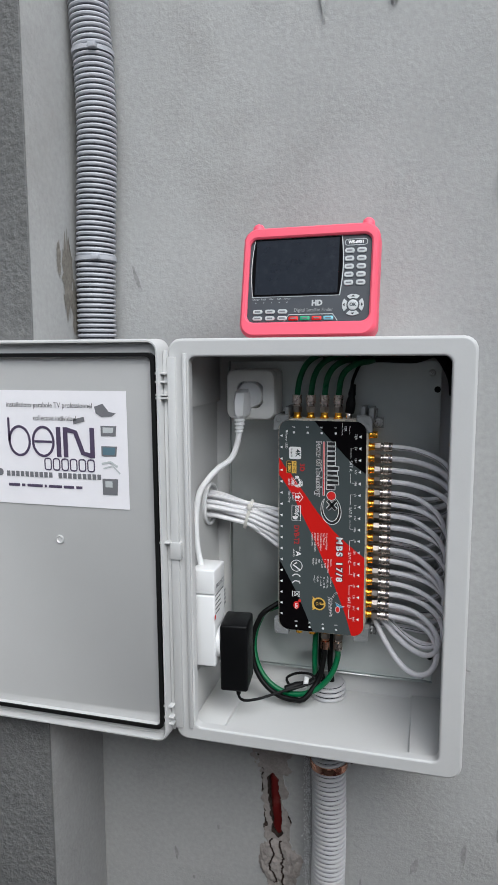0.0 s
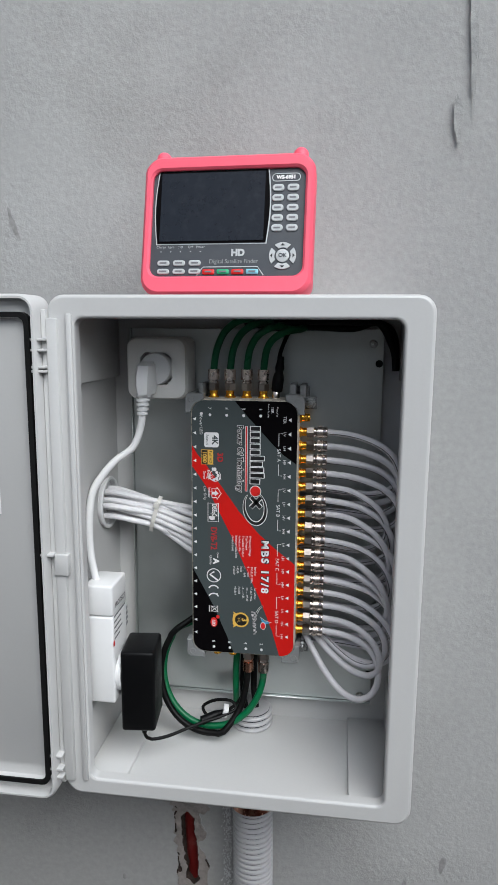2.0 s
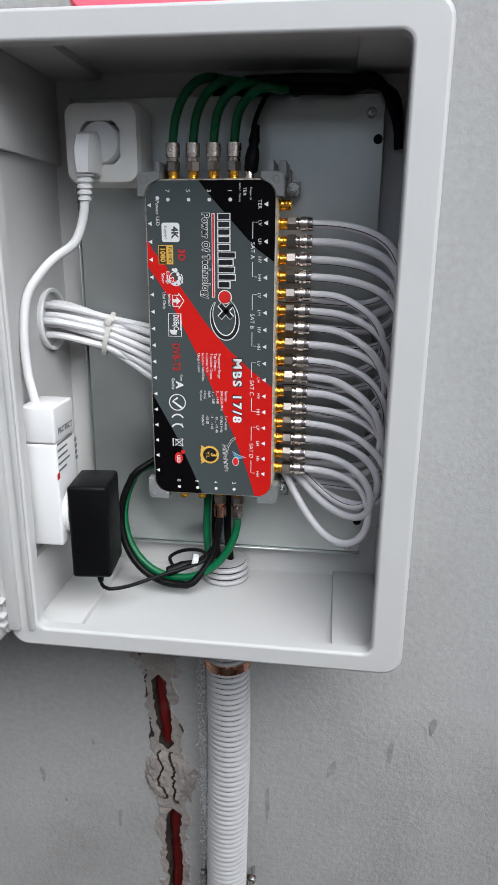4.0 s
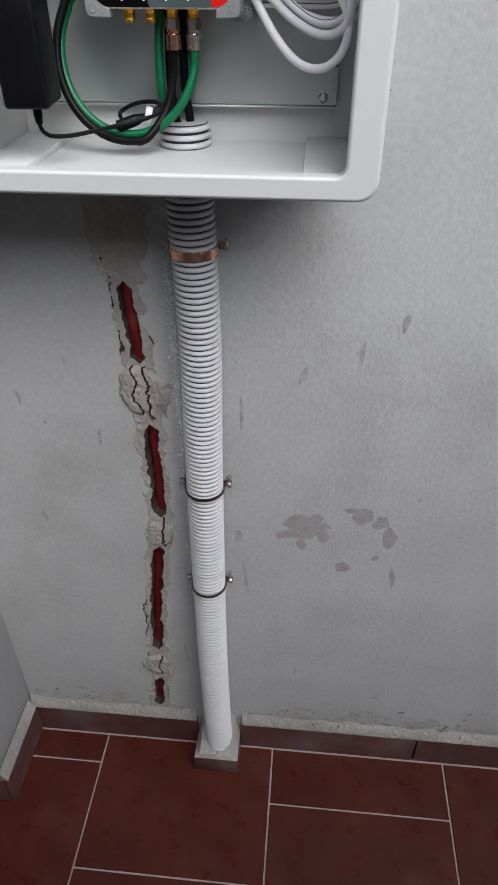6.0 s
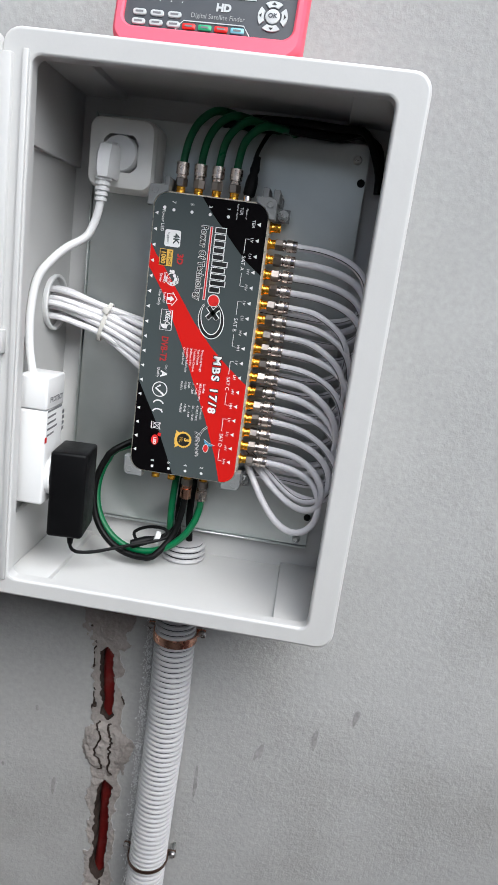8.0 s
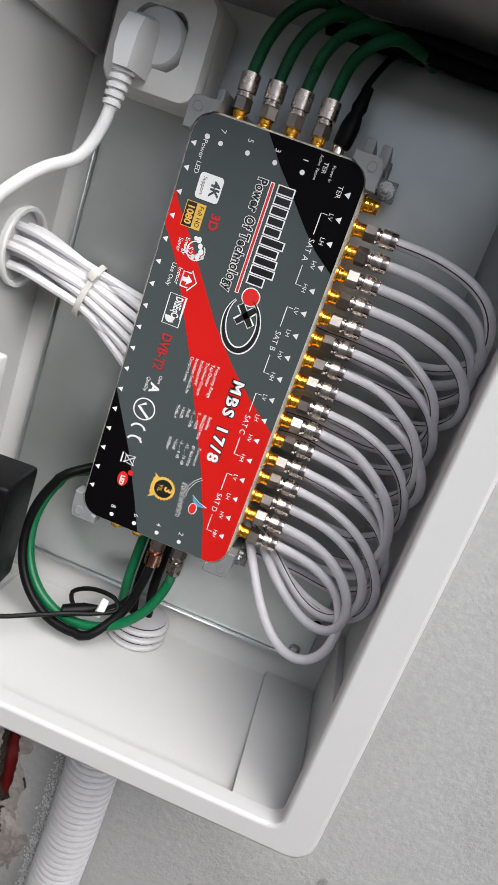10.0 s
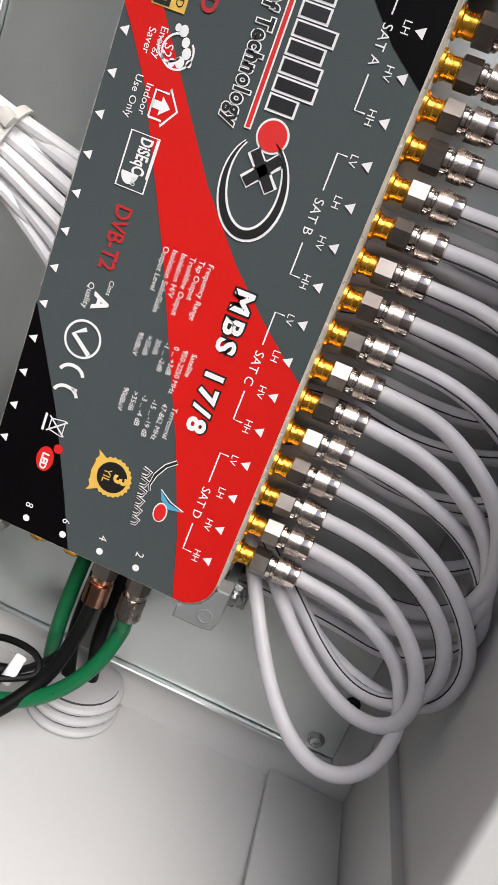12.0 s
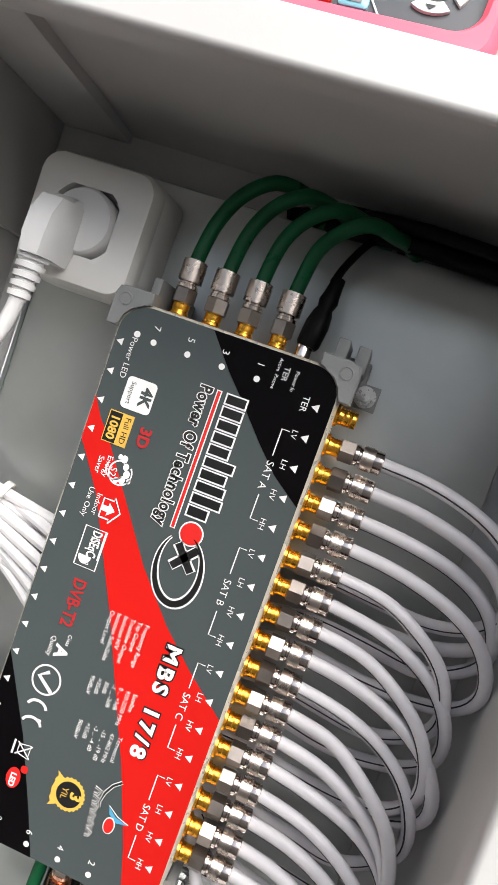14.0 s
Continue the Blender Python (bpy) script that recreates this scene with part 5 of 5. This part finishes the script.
            key(x - .0056, x + .0056, z - .0033, z + .0033, M_KEY, .003)
    for r in range(2):
        for c in range(3):
            x = -.0610 + c * .0156
            key(x - .0060, x + .0060, .0318 - r * .0082 - .0026, .0318 - r * .0082 + .0026, M_KEY, .0024)
    for c, mt in enumerate((M_INKR, M_KEYG, M_INKR, M_KEYB)):
        x = -.0160 + c * .0142
        key(x - .0058, x + .0058, .0206, .0254, mt, .0012)
    P("key_arch", stroke([(-.0275, .0195), (-.0215, .0278), (.0315, .0278), (.0375, .0195)], .0009, .0008), M_KEY, sm=False)
    bm = lathe(bmesh.new(), [(.0062, .0), (.0062, .0014), (.0050, .0018)], Matrix.Translation((.0550, .0016, .0380)) @ pose(0, 0, 0, 90), 22)
    P("ok_key", bm, M_KEY)
    P("ok_lettering", letters("OK", .0550, .0380, .0052, -.0006, False, thick=.0002), M_PANEL, sm=False)
    for a in (0, 90, 180, 270):
        bm = bmesh.new()
        pts = ell(.0550, .0380, .0128, .0128, a - 36, a + 36, 8) + ell(.0550, .0380, .0078, .0078, a - 30, a + 30, 6)[::-1]
        va = [bm.verts.new((x, .0016, z)) for x, z in pts]
        vb = [bm.verts.new((x, .0002, z)) for x, z in pts]
        bm.faces.new(vb)
        for i in range(len(pts)):
            k = (i + 1) % len(pts)
            bm.faces.new((va[i], va[k], vb[k], vb[i]))
        P("arrow_key", bm, M_KEY)
        ca, sa = math.cos(radians(a)), math.sin(radians(a))
        tri = [(.0118, 0), (.0096, .0022), (.0096, -.0022)]
        P("arrow_print", flat([(.0550 + u * ca - v * sa, .0380 + u * sa + v * ca) for u, v in tri], -.0001), M_INKK, sm=False)
    P("model_plate", stroke(rrect(.0425, .0690, .1100, .1172, .0034, 5), .0008, .0008, closed=True), M_KEY, sm=False)
    P("model_lettering", letters("WS-6951", .0557, .1136, .0048, .0008, False, thick=.0003), M_INK, sm=False)
    P("title_lettering", letters("HD", .0120, .0412, .0088, .0008, False, thick=.0005), M_KEY, sm=False)
    P("title_lettering", letters("Digital Satellite Finder", .0080, .0330, .0058, .0008, False, wide=.92), M_INKPALE, sm=False)
    b = bmesh.new()
    for k, s in enumerate(("Charge", "Lock", "22K", "QM", "Power")):
        letters(s, -.0640 + k * .0098, .0475, .0032, .0008, False, bm=b)
        flat(ell(-.0640 + k * .0098, .0430, .0006, .0006, n=8), .0008, b)
    P("lamp_lettering", b, M_KEY, sm=False)


M_INKPALE = mat("pale_print", (0.30, 0.31, 0.31), 0.5, vary=0.02)
satellite_meter()


# ---- the paper sticker on the door ----
def door_sticker():
    y = DOOR_FACE - .0006
    X0, X1, Z0, Z1 = -0.480, -0.2335, 1.4710, 1.6220
    e = thing("sticker", (-0.35, y, Z0), "white printed paper sticker on the opened door", "sticker")
    bm = bmesh.new()
    n = 16
    top = [bm.verts.new((X0 + (X1 - X0) * k / n, y - .0007 * abs(math.sin(k * 1.3)), Z1)) for k in range(n + 1)]
    low = [bm.verts.new((X0 + (X1 - X0) * k / n, y - .0007 * abs(math.sin(k * 1.1 + 1)), Z0)) for k in range(n + 1)]
    for k in range(n):
        bm.faces.new((top[k], top[k + 1], low[k + 1], low[k]))
    part("paper", bm, M_PAPER, e)
    y -= .0011
    P = lambda name, bm, mt, label="": part(name, bm, mt, e, label, smooth=False)
    P("service_lettering", letters("installations parabole TV professionnel", -0.3430, 1.6030, .0096, y, False, wide=.83), M_INKK)
    P("service_lettering", letters("collective individuel", -0.3350, 1.5860, .0096, y, False, wide=.83), M_INKK)
    # large mark as plain rings and bars
    for x in (-0.3880, -0.3530):
        P("mark_ring", stroke(ell(x, 1.5555, .0150, .0190), .0034, y, closed=True), M_INKDARK)
    P("mark_bar", stroke([(-0.4035, 1.5860), (-0.4035, 1.5550)], .0034, y), M_INKDARK)
    P("mark_bar", stroke([(-0.3660, 1.5555), (-0.3400, 1.5555)], .0030, y - .0002), M_INKDARK)
    for x in (-0.3305, -0.3205, -0.2825):
        P("mark_bar", stroke([(x, 1.5750), (x, 1.5360)], .0066, y), M_INKDARK)
    P("mark_bar", stroke([(-0.3190, 1.5720), (-0.3060, 1.5690), (-0.2960, 1.5420), (-0.2840, 1.5390)], .0064, y - .0002), M_INKDARK)
    for k in range(6):
        x = -0.3520 + k * .0124
        P("mark_ring", stroke(rrect(x, x + .0092, 1.5185, 1.5335, .003, 3), .0018, y, closed=True), M_INKDARK)
    for k in range(20):
        if k == 10:
            continue
        x = -0.4100 + k * .0070
        P("number_bar", flat([(x, 1.5080), (x + .0052, 1.5080), (x + .0052, 1.5150), (x, 1.5150)], y), M_INKGR)
    P("round_mark", flat(ell(-0.4200, 1.5130, .0050, .0050), y), M_INKGR)
    x = -0.4080
    for w in (.020, .008, .026, .006, .022, .018, .012):
        P("script_bar", stroke([(x, 1.4965), (x + w - .003, 1.4965)], .0036, y), M_INKDARK)
        x += w
    P("pictogram", flat([(-0.2780, 1.6020), (-0.2660, 1.6060), (-0.2580, 1.5960), (-0.2480, 1.5940), (-0.2540, 1.5900), (-0.2680, 1.5890), (-0.2760, 1.5940)], y), M_INKGR)
    P("pictogram", flat([(-0.3090, 1.5850), (-0.2930, 1.5890), (-0.2920, 1.5830), (-0.3080, 1.5790)], y), M_INKGR)
    for z, h in ((1.5780, .0130), (1.5520, .0130), (1.5100, .0210)):
        P("pictogram", flat([(-0.2700, z), (-0.2480, z), (-0.2495, z - h), (-0.2700, z - h)], y), M_INKGR)
    P("pictogram_screen", flat([(-0.2680, 1.5505), (-0.2505, 1.5505), (-0.2520, 1.5410), (-0.2680, 1.5410)], y - .0002), M_INKSLATE)
    P("pictogram_screen", flat([(-0.2670, 1.5760), (-0.2520, 1.5760), (-0.2535, 1.5690), (-0.2670, 1.5690)], y - .0002), M_KEY)
    P("pictogram_screen", flat([(-0.2660, 1.5070), (-0.2560, 1.5070), (-0.2560, 1.4990), (-0.2660, 1.4990)], y - .0002), M_KEY)
    P("pictogram", stroke([(-0.2700, 1.5290), (-0.2580, 1.5320), (-0.2480, 1.5260)], .0030, y), M_KEY)
    P("pictogram", stroke([(-0.2680, 1.5230), (-0.2550, 1.5270), (-0.2450, 1.5170)], .0022, y), M_KEY)
    P("colour_patch", flat(ell(-0.4330, 1.5990, .0075, .0090), y), M_INKDR)
    P("colour_patch", flat([(-0.4330, 1.5780), (-0.4255, 1.5780), (-0.4255, 1.5690), (-0.4330, 1.5690)], y), M_INKDR)
    P("colour_patch", flat([(-0.4330, 1.5660), (-0.4255, 1.5660), (-0.4255, 1.5440), (-0.4330, 1.5440)], y), M_INKGR)


M_INKDARK = mat("plum_ink", (0.075, 0.055, 0.10), 0.5, vary=0.03, grain=0.0)
M_INKSLATE = mat("slate_blue_ink", (0.10, 0.17, 0.21), 0.5, vary=0.05, grain=0.0)
door_sticker()


# ---- floor, skirting and plinth ----
def build_floor():
    floor = solo("floor", box(bmesh.new(), -0.95, 4.0, -1.45, 0.0, -0.010, -0.0025), M_GROUT, "dark red ceramic floor tiles with pale joints", "floor", kind="structure")
    S, J = 0.3455, 0.0038
    shared = {}
    cols = [-0.927 + S * k for k in range(14)]
    offs = [-0.20, -0.072, -0.265, -0.122, -0.269, -0.19, -0.05, -0.30, -0.12, -0.24, -0.08, -0.21, -0.15, -0.29]
    for x, off in zip(cols, offs):
        z0 = off
        edges = [-0.012]
        while z0 > -1.45:
            edges.append(z0)
            z0 -= S
        edges.append(-1.45)
        for a, b in zip(edges, edges[1:]):
            if a - b < .02:
                continue
            y1, y0 = a - (J / 2 if a != -0.012 else 0.002), b + J / 2
            size = round(y1 - y0, 4)
            if size not in shared:
                bm = box(bmesh.new(), 0, S - J, 0, size, -0.006, 0.0, .0010, 1)
                shared[size] = mesh_of("tile", bm, M_TILE)
            ob = new("tile", shared[size])
            ob.location = (x + J / 2, y0, random.uniform(-.0004, .0004))
            ob.parent = floor
    # skirting: tiles set on the wall, a mortar fillet on top
    H = 0.082

    def skirt(x0, x1, y0, y1):
        ob = new("skirting_tile", mesh_of("skirting_tile", box(bmesh.new(), x0, x1, y0, y1, 0.0006, H, .0014, 1), M_SKIRT))
        ob.parent = base
    base = thing("baseboard", (0, 0, 0), "dusty red-brown skirting tiles with a mortar fillet", "baseboard", kind="structure")
    skirt(PIL_X + .013, -0.0445, -0.0115, -0.0005)
    for a, b in ((0.0445, 0.391), (0.395, 0.738), (0.742, 1.085), (1.089, 1.43)):
        skirt(a, b, -0.0115, -0.0005)
    skirt(PIL_X + .0005, PIL_X + .0125, PIL_Y - .012, -0.0005)
    skirt(-0.74, PIL_X, PIL_Y - .0125, PIL_Y - .0005)

    def fillet(x0, x1, y0, name="mortar_fillet"):
        bm = bmesh.new()
        n = max(4, int((x1 - x0) / .006))
        loops = []
        for k in range(n + 1):
            x = x0 + (x1 - x0) * k / n
            a, b = noise.noise((x * 60, 0, 3)), noise.noise((x * 25, 4, 1))
            loops.append([Vector((x, y0 - .0004, H - .003)), Vector((x, y0 - .0006, H + .0015 + .001 * a)), Vector((x, y0 * .5, H + .012 + .004 * b)), Vector((x, -.0008, H + .021 + .007 * b + .004 * a)), Vector((x, .0004, H - .003))])
        loft(bm, loops, True, True)
        part(name, bm, M_LEDGE, base)
    fillet(PIL_X + .002, -0.046, -0.0115)
    fillet(0.046, 1.43, -0.0115)
    bm = bmesh.new()
    loops = []
    for k in range(25):
        y = PIL_Y - .011 + (0.150 * k / 24)
        a = noise.noise((y * 60, 2, 3))
        loops.append([Vector((PIL_X + .0129, y, H - .003)), Vector((PIL_X + .0128, y, H + .0015 + .001 * a)), Vector((PIL_X + .006, y, H + .012 + .003 * a)), Vector((PIL_X + .0008, y, H + .024 + .005 * a)), Vector((PIL_X, y, H - .003))])
    loft(bm, loops, True, True)
    part("mortar_fillet", bm, M_LEDGE, base)
    # plinth round the foot of the conduit
    e = thing("conduit_plinth", (0, -0.035, 0), "small mortar plinth faced with red tile at the conduit's foot", "plinth")
    bm = box(bmesh.new(), -0.0435, 0.0425, -0.0695, -0.0005, 0.0006, 0.046, .002, 2)
    part("tile_facing", bm, M_SKIRT, e)
    bm = bmesh.new()
    nx, ny = 16, 14

    def cap_height(i, j):
        side = min(1.0, 2.6 * math.sin(math.pi * i / nx))
        return 0.0464 + (0.046 * (j / ny) ** 1.2 + 0.006) * side * (j > 0) + 0.004 * noise.noise((i * .7, j * .6, 2)) * (0 < i < nx and j > 0)
    g = [[bm.verts.new((-0.0430 + .085 * i / nx, -0.0690 + .0685 * j / ny, cap_height(i, j))) for i in range(nx + 1)] for j in range(ny + 1)]
    for j in range(ny):
        for i in range(nx):
            bm.faces.new((g[j][i], g[j][i + 1], g[j + 1][i + 1], g[j + 1][i]))
    part("mortar_cap", bm, M_LEDGE, e)
    # chips of mortar lying on the fillet
    bm = bmesh.new()
    rng = random.Random(12)
    for k in range(46):
        x = rng.uniform(-0.36, 0.9)
        if -0.05 < x < 0.05:
            continue
        r = rng.uniform(.001, .0035)
        m = Matrix.Translation((x, -0.004 - rng.random() * .005, H + .010 + rng.random() * .006)) @ pose(0, 0, 0, rng.uniform(0, 90), rng.uniform(0, 90), 0) @ Matrix.Diagonal((r * 1.6, r, r * .7, 1))
        bmesh.ops.create_icosphere(bm, subdivisions=1, radius=1, matrix=m)
    solo("mortar_crumbs", bm, M_LEDGE, "loose mortar crumbs on the skirting's fillet", "mortar crumbs", kind="stuff")


build_floor()
